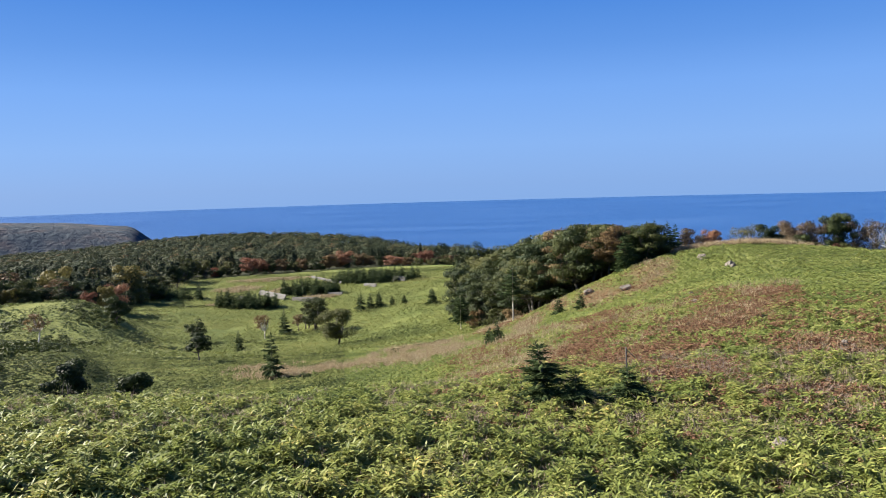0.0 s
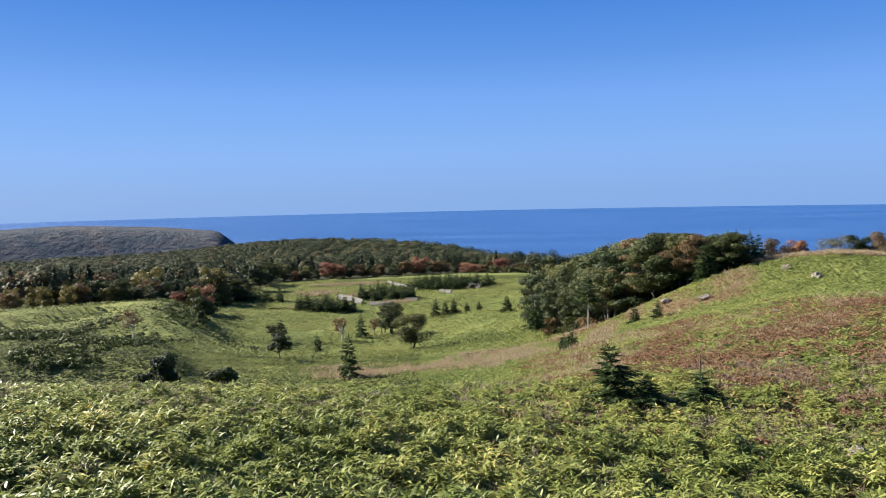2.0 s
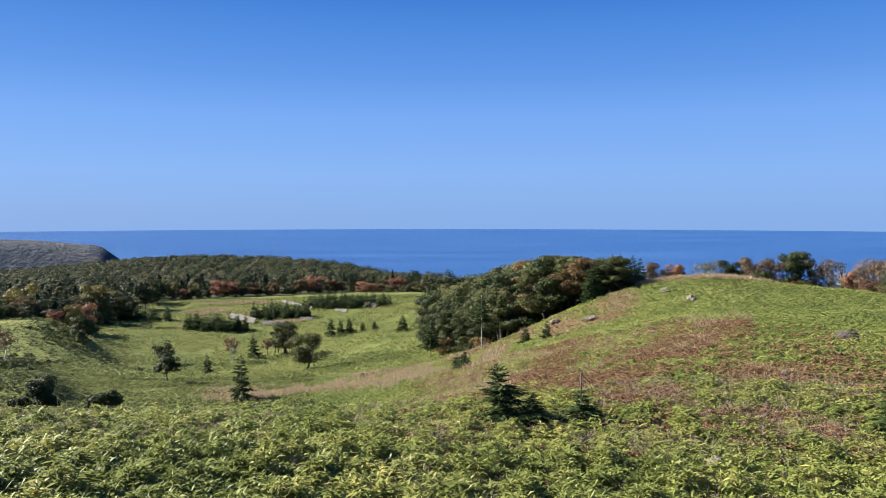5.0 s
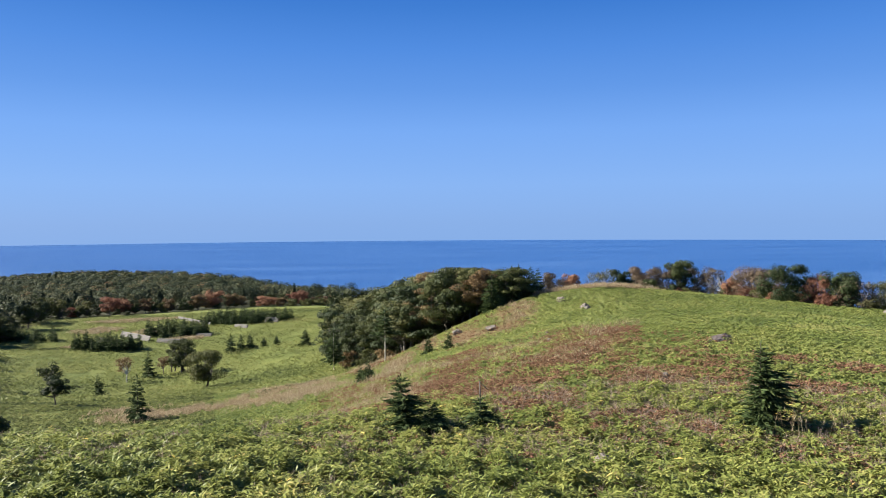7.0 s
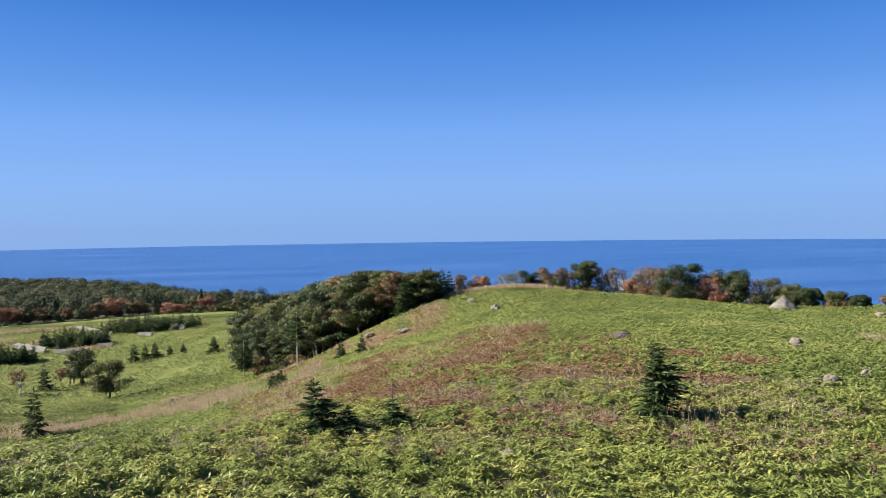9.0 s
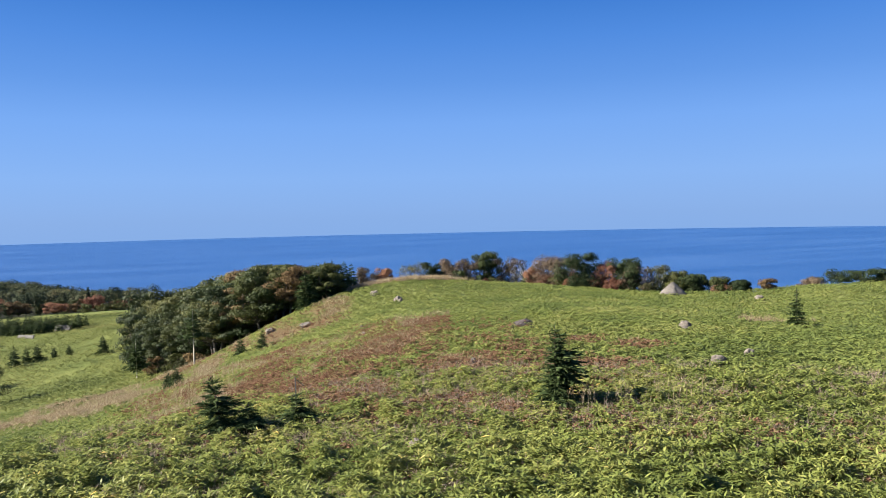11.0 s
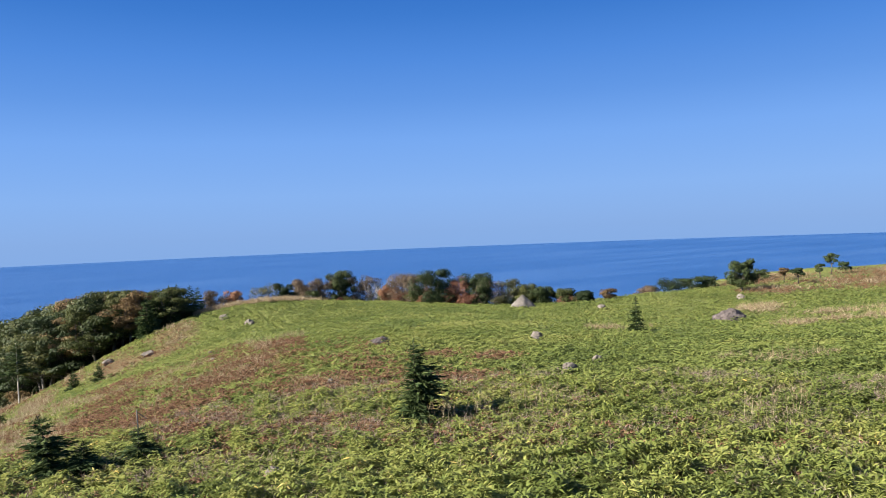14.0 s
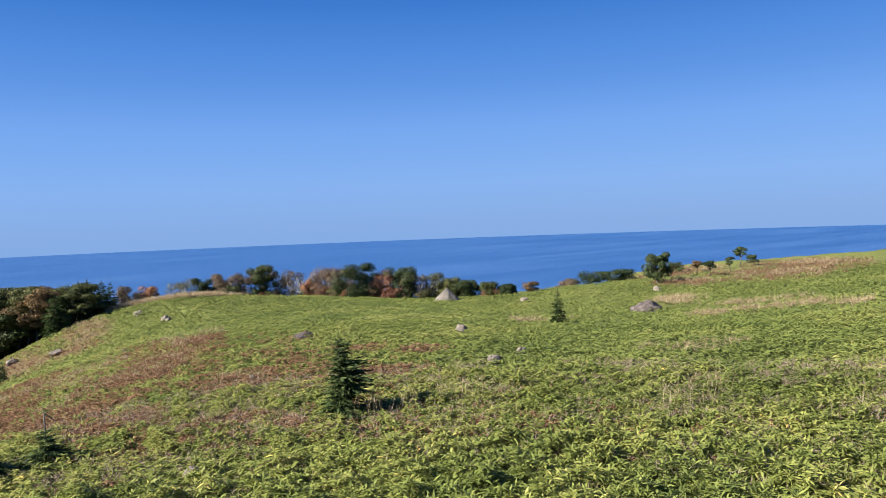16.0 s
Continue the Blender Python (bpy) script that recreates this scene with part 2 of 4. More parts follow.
FAR_HILLS = [
    (58.2, 43.5, 6, -0.75),
    (17.5, 57.4, 5, -0.02),
    (21.5, 56.0, 6, 0.18),
    (26.3, 53.9, 7, 0.54),
    (31.9, 53.1, 7, 0.21),
    (35.9, 49.4, 6, 0.12),
    (40.0, 46.0, 6, 0.08),
    (43.9, 42.4, 6, -0.25),
    (50.4, 39.4, 6, 0.52),
    (57.7, 36.0, 6, -0.09),
    (12.5, 58.7, 5, 0.24),
    (16.5, 57.7, 5, 0.3),
    (20.5, 56.4, 6, -0.05),
    (25.4, 54.4, 8, -0.95),
    (-40, 84, 16, -1.17),
    (20, 62, 9, 2.98),
    (26, 60, 14, 0.68),
    (44, 50, 12, -1.96),
    (60, 16, 14, -2.23),
    (-44, 184, 25, 0.01),
    (52, 40, 22, 1.46),
    (34, 58, 20, 3.21),
    (14, 62, 16, -2.53),
    (66, 22, 22, 0.79),
    (80, 40, 22, 0.19),
    (-52, 98, 26, 7.14),
    (-30, 100, 30, -10.54),
    (0, 98, 34, 1.38),
    (-70, 140, 45, -2.23),
    (-20, 155, 45, -2.6),
    (28, 165, 45, 0.42),
    (-50, 60, 24, 2.06),
]

# distance of the coast by bearing
COAST = [(-180, 900), (-60, 1400), (-30, 1150), (-20, 900), (-9, 640), (-3, 430), (0, 330), (3, 250), (7, 150), (11, 92), (20, 84), (30, 75), (36, 66), (47, 64), (55, 76), (66, 102), (80, 130), (120, 160), (180, 900)]
KNOLL = (0.0, -2.0, 4.2, 2.8)
# ledges across the mound: ends, width, depth
LEDGES = [(-61.6, 78.8, -53.8, 93.6, 1.3, 1.3), (-50.5, 66.0, -43.5, 74.5, 1.3, 1.0), (-62.0, 96.0, -57.0, 101.0, 1.2, 0.7)]


def ease(a, b, x):
    t = np.clip((x - a) / (b - a), 0, 1)
    return t * t * (3 - 2 * t)


def height(x, y):
    x, y = np.asarray(x, float), np.asarray(y, float)
    r, az = np.hypot(x, y), np.degrees(np.arctan2(x, y))
    z = SLOPE[0] + SLOPE[1] * x + SLOPE[2] * y
    for a, b, s, k in NEAR_HILLS + FAR_HILLS + [KNOLL]:
        z = z + k * np.exp(-((x - a) ** 2 + (y - b) ** 2) / (2 * s * s))
    # the flat-topped mound across the valley, with a steep flank, and the lower step before it
    flank = ease(21.4, 27.2, -az + 0.22 * np.sin(r / 5) + 0.1 * np.sin(r / 2.1)) * ease(72, 102, r) * (1 - ease(118, 132, r))
    z = z * (1 - flank) + (-8.9 + 0.045 * (r - 90) - 0.2 * np.maximum(r - 111, 0)) * flank
    z = z + 1.1 * ease(24.8, 27.6, -az + 0.5 * np.sin(r / 4)) * ease(48, 56, r) * (1 - ease(70, 78, r))
    for x0, y0, x1, y1, wide, deep in LEDGES:
        L = math.hypot(x1 - x0, y1 - y0)
        u, v = ((x - x0) * (x1 - x0) + (y - y0) * (y1 - y0)) / L, ((x - x0) * (y1 - y0) - (y - y0) * (x1 - x0)) / L
        z = z - deep * np.exp(-(v / wide) ** 2) * ease(-3, 2, u) * (1 - ease(L - 2, L + 3, u))
    back = ease(10, 40, -y)
    z = z * (1 - back) + 2.0 * back
    wood = -17 - 15 * ease(180, 400, r) - 0.025 * np.maximum(r - 400, 0) - 0.04 * np.maximum(r - 900, 0)
    wood = wood - 14 * ease(14, 30, -az) * ease(300, 900, r)
    far = ease(170, 240, r)
    z = z * (1 - far) + wood * far
    c = np.interp(az, [k for k, _ in COAST], [d for _, d in COAST])
    fall = ease(0, 1, (r - c) / (50 + 0.25 * c))
    z = z * (1 - fall) - 118 * fall
    cape = ease(20.5, 23.0, -az) * ease(1350, 1560, r) * (1 - ease(1800, 2300, r))
    return np.maximum(z, -118 + cape * (54 + 19 * ease(22.0, 31, -az) + 1.5 * np.sin(az * 0.9)))


def wood_edge(az):
    """Distance at which the woods begin, by bearing."""
    return np.interp(az, [-60, -30, -25, -22.5, -21, -18.5, -12, -8, -4, 3], [118, 124, 132, 168, 176, 222, 226, 240, 254, 246])


def ripple(x, y, size, seed):
    """Soft random field of about -1 to 1 with lumps of that size."""
    g = np.random.default_rng(seed)
    v = np.zeros_like(np.asarray(x, float))
    for k in range(9):
        a, f, p = g.uniform(0, 6.28), g.uniform(0.5, 2.2), g.uniform(0, 6.28)
        v = v + np.sin((np.cos(a) * x + np.sin(a) * y) * 6.28 * f / size / 2 + p) / (0.6 + f)
    return v / 2.2


# patches of other growth: x, y, half-width across the line of sight, half-length along it
FERN_ZONES = [(62, 27.5, 5.5, 5), (55, 31.5, 3.0, 2.5), (68, 27.3, 5, 7), (64, 38, 4, 5), (4.6, 62, 2.5, 7),
              (11.0, 27.6, 1.8, 2.6), (8.7, 25.4, 1.4, 1.8), (13.6, 31.5, 1.3, 2.6), (15.6, 21.0, 1.0, 0.7), (16.9, 18.9, 1.0, 0.7), (14.0, 16.8, 1.1, 0.7), (12.4, 17.5, 0.8, 0.6), (4.4, 26.1, 1.6, 1.8), (5.9, 22.2, 1.8, 1.6), (8.3, 16.1, 1.4, 0.7), (9.2, 14.5, 0.8, 0.5),
              (13.9, 51.2, 1.8, 4.5), (10.6, 52.2, 1.8, 5.5), (15.0, 55.3, 2.0, 2.2), (6.4, 19.2, 2.0, 1.2), (10.6, 20.5, 1.6, 1.3), (-2.3, 21.0, 0.5, 0.5), (0.0, 18.6, 0.4, 0.4), (7.7, 14.9, 0.7, 0.4), (6.2, 53, 0.9, 5), (8.2, 55.5, 0.9, 4)]
STRAW_ZONES = [(30.2, 26.4, 0.9, 1.2), (32.1, 25.3, 0.8, 1.0), (43.6, 25.2, 1.4, 1.2), (37.7, 19.5, 1.3, 1.2), (39.4, 17.9, 1.4, 1.4), (40.4, 16.2, 1.5, 1.6), (38.1, 13.1, 1.4, 1.4), (21.7, 12.8, 0.9, 0.8), (21.6, 11.5, 1.0, 0.9), (23.6, 11.1, 0.8, 0.7), (46.0, 26.2, 2.2, 1.6), (44, 20, 3.0, 1.2),
               (12.5, 11, 1.2, 0.6), (15.6, 35, 2.4, 1.0), (6.5, 24.3, 1.3, 1.8), (1.7, 30.4, 2.0, 4.0), (3.3, 27.5, 2.0, 3.0), (-2.5, 60, 3.5, 7), (-11.3, 53, 4.4, 5), (-5, 52, 4, 6), (0, 47, 3, 7), (3.0, 38, 1.9, 6), (26, 58.6, 5.0, 1.3), (20.8, 59.6, 2.6, 1.3), (8.6, 30, 1.2, 2.5), (4.6, 34.5, 1.0, 3.0), (6.6, 31.5, 1.3, 1.4), (4.6, 48, 0.9, 4.5)]
# darker leaf tone: dark green patches, and shade painted onto the mound's flanks
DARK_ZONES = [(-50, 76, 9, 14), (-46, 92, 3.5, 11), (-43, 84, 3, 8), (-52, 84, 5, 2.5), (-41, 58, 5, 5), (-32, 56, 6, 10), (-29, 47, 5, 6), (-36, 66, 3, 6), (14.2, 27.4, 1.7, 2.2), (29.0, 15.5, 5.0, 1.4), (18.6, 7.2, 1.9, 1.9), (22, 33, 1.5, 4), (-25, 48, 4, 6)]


def zone(x, y, zones, seed):
    v = np.zeros_like(x)
    for cx, cy, w, d in zones:
        r = math.hypot(cx, cy)
        ux, uy = cx / r, cy / r
        along, across = (x - cx) * ux + (y - cy) * uy, (x - cx) * uy - (y - cy) * ux
        v = np.maximum(v, 1.35 - np.sqrt((along / d) ** 2 + (across / w) ** 2))
    return np.clip(v + (0.36 * ripple(x, y, 2.2, seed) + 0.34 * ripple(x, y, 0.7, seed + 5)) * np.clip(2.5 * v, 0, 1), 0, 1)


def mesh_from(name, verts, loops, sizes):
    me = bpy.data.meshes.new(name)
    me.vertices.add(len(verts))
    me.vertices.foreach_set("co", np.ascontiguousarray(verts, np.float32).ravel())
    me.loops.add(len(loops))
    me.loops.foreach_set("vertex_index", np.ascontiguousarray(loops, np.int32))
    me.polygons.add(len(sizes))
    starts = np.concatenate([[0], np.cumsum(sizes)[:-1]]).astype(np.int32)
    me.polygons.foreach_set("loop_start", starts)
    me.update(calc_edges=True)
    return me


def grid_mesh(name, pts, wrap):
    """pts: rings x spokes x 3."""
    n, m, _ = pts.shape
    i, j = np.meshgrid(np.arange(n - 1), np.arange(m if wrap else m - 1), indexing="ij")
    j2 = (j + 1) % m
    q = np.stack([i * m + j, i * m + j2, (i + 1) * m + j2, (i + 1) * m + j], -1).reshape(-1, 4)[:, ::-1]
    me = mesh_from(name, pts.reshape(-1, 3), q.ravel(), np.full(len(q), 4))
    me.polygons.foreach_set("use_smooth", np.ones(len(q), bool))
    return me


def build_land():
    az = np.concatenate([np.arange(-60, 100, 0.5), np.arange(100, 300, 5.0)])
    r = np.concatenate([[0.0], np.geomspace(0.8, 2600, 330)])
    rr, aa = np.meshgrid(r, np.radians(az), indexing="ij")
    x, y = rr * np.sin(aa), rr * np.cos(aa)
    z = height(x, y) + 0.05 * ripple(x, y, 1.6, 3) + 0.02 * np.clip(rr / 12, 0, 9) * ripple(x, y, 9.0, 4)
    me = grid_mesh("ground", np.stack([x, y, z], -1), True)
    col = me.color_attributes.new("cover", "FLOAT_COLOR", "POINT")
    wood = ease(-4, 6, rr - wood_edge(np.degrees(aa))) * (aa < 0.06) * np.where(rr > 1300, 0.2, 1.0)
    # brown litter within 22 m also paints in shade for the bamboo's gaps
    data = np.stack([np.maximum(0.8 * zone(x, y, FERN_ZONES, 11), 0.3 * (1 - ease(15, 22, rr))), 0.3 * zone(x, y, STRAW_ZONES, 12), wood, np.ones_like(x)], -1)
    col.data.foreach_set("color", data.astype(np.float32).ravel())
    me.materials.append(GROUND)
    # the far cape takes the cover with haze in its colour
    me.materials.append(HAZY_CAPE)
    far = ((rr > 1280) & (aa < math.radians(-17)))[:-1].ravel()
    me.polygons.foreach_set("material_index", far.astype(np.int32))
    tagged(new("ground", me), "rolling green meadow ground with russet patches falling to the sea", "ground", kind="structure")
    rs = np.concatenate([np.geomspace(40, 4985, 60)])
    az = np.radians(np.arange(0, 360, 2.0))
    rr, aa = np.meshgrid(rs, az, indexing="ij")
    me = grid_mesh("water", np.stack([rr * np.sin(aa), rr * np.cos(aa), np.full_like(rr, SEA_LEVEL)], -1), True)
    me.materials.append(SEA)
    tagged(new("water", me), "calm deep blue sea reaching a hazy horizon", "sea", kind="structure")


build_land()


# ---- foliage helpers ----
def unit(v):
    return v / np.maximum(np.linalg.norm(v, axis=-1, keepdims=True), 1e-9)


def blades(name, base, way, length, width, droop, mat, fine=False, twist=0.0, rng=None, tone=None, face=None, slim=False):
    """One mesh of many narrow leaves. base, way: n x 3; the rest: n."""
    n = len(base)
    way = unit(way)
    side = unit(np.cross(way, np.array([0, 0, 1.0])) + 1e-6)
    if face is not None:
        face = unit(face)
        way = unit(way - face * np.sum(way * face, -1, keepdims=True))
        side = np.cross(face, way)
    if twist:
        up = np.cross(side, way)
        a = rng.uniform(-twist, twist, n)[:, None]
        side = side * np.cos(a) + up * np.sin(a)
    L, W, D = length[:, None], width[:, None] / 2, droop[:, None]
    down = np.array([0, 0, -1.0])
    tip = base + way * L + down * D * L
    if fine:
        p1, p2 = base + way * L * 0.3 + down * D * L * 0.06, base + way * L * 0.68 + down * D * L * 0.4
        v = np.stack([base, p1 - side * W, p1 + side * W, p2 + side * W * 0.8, p2 - side * W * 0.8, tip], 1).reshape(-1, 3)
        pat, sz = np.array([0, 2, 1, 1, 2, 3, 4, 4, 3, 5]), [3, 4, 3]
        k = 6
    elif slim:
        v = np.stack([base + side * W, tip, base - side * W], 1).reshape(-1, 3)
        pat, sz, k = np.array([0, 1, 2]), [3], 3
    else:
        p = base + way * L * 0.45 + down * D * L * 0.15
        v = np.stack([base, p + side * W, tip, p - side * W], 1).reshape(-1, 3)
        pat, sz, k = np.array([0, 1, 2, 3]), [4], 4
    loops = (np.arange(n)[:, None] * k + pat[None]).ravel()
    me = mesh_from(name, v, loops, np.tile(sz, n))
    if tone is not None:
        me.attributes.new("tone", "FLOAT", "POINT").data.foreach_set("value", np.repeat(np.clip(tone, 0, 1), k).astype(np.float32))
    me.materials.append(mat)
    return me


def sector(rng, n, a0, a1, r0, r1):
    a = np.radians(rng.uniform(a0, a1, n))
    r = np.sqrt(rng.uniform(r0 * r0, r1 * r1, n))
    return r * np.sin(a), r * np.cos(a), r


def shoots(rng, x, y, per, tall, spread, leaf, wide, droop):
    """Leaf whorls on top of upright canes: base, way, length, width, droop."""
    n = len(x)
    tall = tall * np.ones(n)
    z = height(x, y) + tall * rng.uniform(0.6, 1.1, n) * (1 + 0.28 * ripple(x, y, 0.45, 71) + 0.12 * ripple(x, y, 3.5, 72))
    a = rng.uniform(0, 6.28, (n, 1)) + np.arange(per)[None] * 6.28 / per + rng.normal(0, 0.35, (n, per))
    el = rng.uniform(spread[0], spread[1], (n, per))
    way = np.stack([np.cos(a) * np.cos(el), np.sin(a) * np.cos(el), np.sin(el)], -1).reshape(-1, 3)
    base = np.repeat(np.stack([x, y, z], -1), per, 0)
    base[:, 2] -= rng.uniform(0, 0.25, len(base)) * np.repeat(tall, per)
    m = n * per
    return base, way, leaf * rng.uniform(0.65, 1.2, m), wide * rng.uniform(0.75, 1.2, m), rng.uniform(droop[0], droop[1], m)


def patchy(rng, b, size, seed):
    """Growth that is paler in some patches than in others."""
    return 0.5 + 0.2 * ripple(b[:, 0], b[:, 1], size, seed) + 0.17 * ripple(b[:, 0], b[:, 1], size * 3.5, seed + 1) + rng.normal(0, 0.08, len(b))


def stuff(name, me, label, category):
    return tagged(new(name, me), label, category, kind="stuff")


def bamboo_ring(rng, n, a0, a1, r0, r1, per, tall, leaf, wide, lift, mat, shape):
    """Dwarf bamboo between two distances: tufts of leafy shoots with dark gaps between them."""
    x, y, r = sector(rng, n, a0, a1, r0, r1)
    f, d = zone(x, y, FERN_ZONES, 11), zone(x, y, STRAW_ZONES, 12)
    size = 0.3 + 0.01 * r0
    tuft = ripple(x, y, size, 21) + 0.18 * ripple(x, y, size * 3, 22)
    keep = (f < rng.uniform(0.15, 0.8, n)) & (d < rng.uniform(0.4, 1.7, n)) & (tuft > rng.uniform(-1.4, -0.35, n))
    x, y, tuft = x[keep], y[keep], tuft[keep]
    b, w, L, W, D = shoots(rng, x, y, per, tall * (0.8 + 0.35 * np.clip(tuft, -0.5, 1.2)), lift, leaf, wide, (0.1, 0.6))
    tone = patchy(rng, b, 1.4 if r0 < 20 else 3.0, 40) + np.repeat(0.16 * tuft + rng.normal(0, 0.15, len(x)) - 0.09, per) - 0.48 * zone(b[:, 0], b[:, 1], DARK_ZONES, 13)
    # drier, yellower growth on the flank of the hill
    tone = tone + 0.12 * ease(-2, 4, b[:, 0]) * (1 - ease(11, 24, b[:, 0])) * ease(13, 18, b[:, 1]) - 0.05 * ease(8, 20, b[:, 0]) - 0.05 * (1 - ease(-8, 0, b[:, 0]))
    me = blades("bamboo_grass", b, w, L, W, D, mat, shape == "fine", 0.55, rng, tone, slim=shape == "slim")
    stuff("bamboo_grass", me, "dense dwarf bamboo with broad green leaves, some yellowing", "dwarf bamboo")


def plant_cover():
    rng = np.random.default_rng(5)
    # dwarf bamboo from the knoll to the crest: count, bearings, distances, leaves a shoot, height, leaf length and width, lift of the leaves
    bamboo_ring(rng, 7200, -180, 180, 0.5, 7.5, 6, 0.3, 0.22, 0.046, (0.0, 1.0), SASA, "quad")
    bamboo_ring(rng, 7000, -46, 84, 7.5, 10.5, 8, 0.46, 0.23, 0.042, (-0.05, 1.0), SASA, "fine")
    bamboo_ring(rng, 14500, -46, 84, 10.5, 14.5, 8, 0.42, 0.21, 0.043, (-0.1, 0.95), SASA, "quad")
    bamboo_ring(rng, 31000, -44, 82, 14.5, 21, 7, 0.32, 0.165, 0.042, (-0.15, 0.8), SASA, "quad")
    bamboo_ring(rng, 50000, -40, 80, 21, 36, 6, 0.22, 0.15, 0.055, (-0.25, 0.55), SASA_FAR, "quad")
    bamboo_ring(rng, 88000, -8, 78, 36, 72, 5, 0.2, 0.15, 0.09, (-0.2, 0.5), SASA_FAR, "slim")
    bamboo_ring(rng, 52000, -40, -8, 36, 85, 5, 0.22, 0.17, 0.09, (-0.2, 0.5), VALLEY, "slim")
    x, y, r = sector(rng, 105000, -38, 9, 72, 215)
    keep = ripple(x, y, 2.2, 23) + 0.6 * ripple(x, y, 7.0, 24) > rng.uniform(-1.3, -0.3, len(x))
    b, w, L, W, D = shoots(rng, x[keep], y[keep], 3, 0.34, (-0.1, 0.8), 0.30, 0.17, (0.05, 0.4))
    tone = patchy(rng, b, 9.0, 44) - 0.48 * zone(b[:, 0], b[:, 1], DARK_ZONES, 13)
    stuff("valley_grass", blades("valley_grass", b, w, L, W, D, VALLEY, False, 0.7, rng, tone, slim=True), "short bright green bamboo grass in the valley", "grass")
    # russet fern
    for n, r0, r1, k in ((300000, 10, 40, 1.15), (150000, 40, 95, 1.6)):
        x, y, r = sector(rng, n, -38, 80, r0, r1)
        p = np.maximum(zone(x, y, FERN_ZONES, 11), 0.85 * np.clip(0.35 + ripple(x, y, 2.6, 51) + 0.8 * ripple(x, y, 0.7, 57), 0, 1) * ease(-2, 3, x) * ease(11.5, 15, r) * (1 - ease(34, 46, r)) * (1 - 0.95 * ease(11, 17, x)))
        keep = p > rng.uniform(0.05, 1.3, n)
        b, w, L, W, D = shoots(rng, x[keep], y[keep], 6, 0.24, (-0.1, 0.9), 0.085 * k, 0.034 * k, (0.1, 0.6))
        stuff("russet_fern", blades("russet_fern", b, w, L, W, D, FERN, False, 1.0, rng, slim=True), "withered reddish brown fern and low shrubs", "fern")
    # straw-coloured reed grass
    x, y, r = sector(rng, 330000, -30, 80, 9, 80)
    p = np.maximum(np.maximum(zone(x, y, STRAW_ZONES, 12), 0.36 * zone(x, y, FERN_ZONES, 11)), 0.05 * np.clip(ripple(x, y, 7.0, 53), 0, 1) * (x > -2))
    p = p * np.clip(0.6 + 0.7 * ripple(x, y, 2.6, 61) + 0.45 * ripple(x, y, 6.0, 62), 0.08, 1.2)
    keep = p > rng.uniform(0.1, 1.1, len(x))
    x, y, r = x[keep], y[keep], r[keep]
    b, w, L, W, D = shoots(rng, x, y, 7, 0.26, (0.6, 1.45), 0.36, 0.012, (0.05, 0.7))
    k = np.repeat(np.clip(r / 30, 0.6, 1.8), 7)
    stuff("reed_grass", blades("reed_grass", b, w, L * np.clip(k, 0.8, 1.2), W * k, D, STRAW, False, 0.8, rng, slim=True), "dry straw-coloured reed grass tufts", "grass")
    # pale tall grass along the brow of the hill
    a, r = np.radians(rng.uniform(16.8, 25.0, 5200)), rng.normal(64.6, 0.8, 5200)
    x, y = r * np.sin(a), r * np.cos(a)
    keep = ripple(x, y, 2.2, 63) > rng.uniform(-1.2, 0.2, len(x))
    b, w, L, W, D = shoots(rng, x[keep], y[keep], 6, 0.3, (0.7, 1.45), 0.42, 0.03, (0.05, 0.6))
    stuff("reed_grass", blades("reed_grass", b, w, L, W, D, STRAW, False, 0.8, rng, slim=True), "pale dry grass fringe along the brow of the hill", "grass")
    # dry patches on the valley floor beside the fences
    x, y, r = sector(rng, 60000, -22, -8, 150, 215)
    keep = zone(x, y, [(-50, 178, 5, 5), (-46, 196, 10, 4), (-37, 172, 4, 5), (-27, 158, 5, 3), (-46, 152, 3, 2)], 14) > rng.uniform(0.1, 1.1, len(x))
    b, w, L, W, D = shoots(rng, x[keep], y[keep], 4, 0.34, (0.2, 1.1), 0.42, 0.14, (0.1, 0.5))
    stuff("reed_grass", blades("reed_grass", b, w, L, W, D, STRAW, False, 0.8, rng, slim=True), "dry tan grass patches by the board fences", "grass")
    # tall seed-head grass standing over the bamboo
    for cx, cy, wide, n, tall in ((15.0, 7.2, 0.3, 26, 0.85), (15.8, 6.9, 0.22, 14, 0.7), (11.4, 13.0, 0.4, 30, 0.6), (10.6, 13.4, 0.3, 22, 0.6), (12.6, 12.2, 0.4, 26, 0.6)):
        x, y = cx + rng.normal(0, wide, n), cy + rng.normal(0, wide, n)
        root = np.stack([x, y, height(x, y) + 0.2], -1)
        way = np.stack([rng.normal(0, 0.16, n), rng.normal(0, 0.16, n), np.ones(n)], -1)
        L = tall * rng.uniform(0.6, 1.15, n)
        head = np.repeat(root + unit(way) * L[:, None] * 0.8, 5, 0) + rng.normal(0, 0.02, (n * 5, 3))
        b, w = np.concatenate([root, head]), np.concatenate([way, np.repeat(way, 5, 0) + rng.normal(0, 0.45, (n * 5, 3))])
        k = np.concatenate([np.ones(n), np.zeros(n * 5)])
        me = blades("seed_grass", b, w, np.where(k > 0, np.concatenate([L, np.zeros(n * 5)]), 0.13), np.where(k > 0, 0.007, 0.012), np.zeros(n * 6), STRAW, False, 0.8, rng)
        stuff("seed_grass", me, "tall pale seed-head grass standing above the bamboo", "grass")
    # dead stalks among the near bamboo
    x, y, r = sector(rng, 32000, -44, 84, 7.8, 22)
    keep = ripple(x, y, 1.6, 31) + 0.6 * ripple(x, y, 4.0, 32) + 0.3 * ease(2, 8, x) > rng.uniform(-0.4, 1.0, len(x))
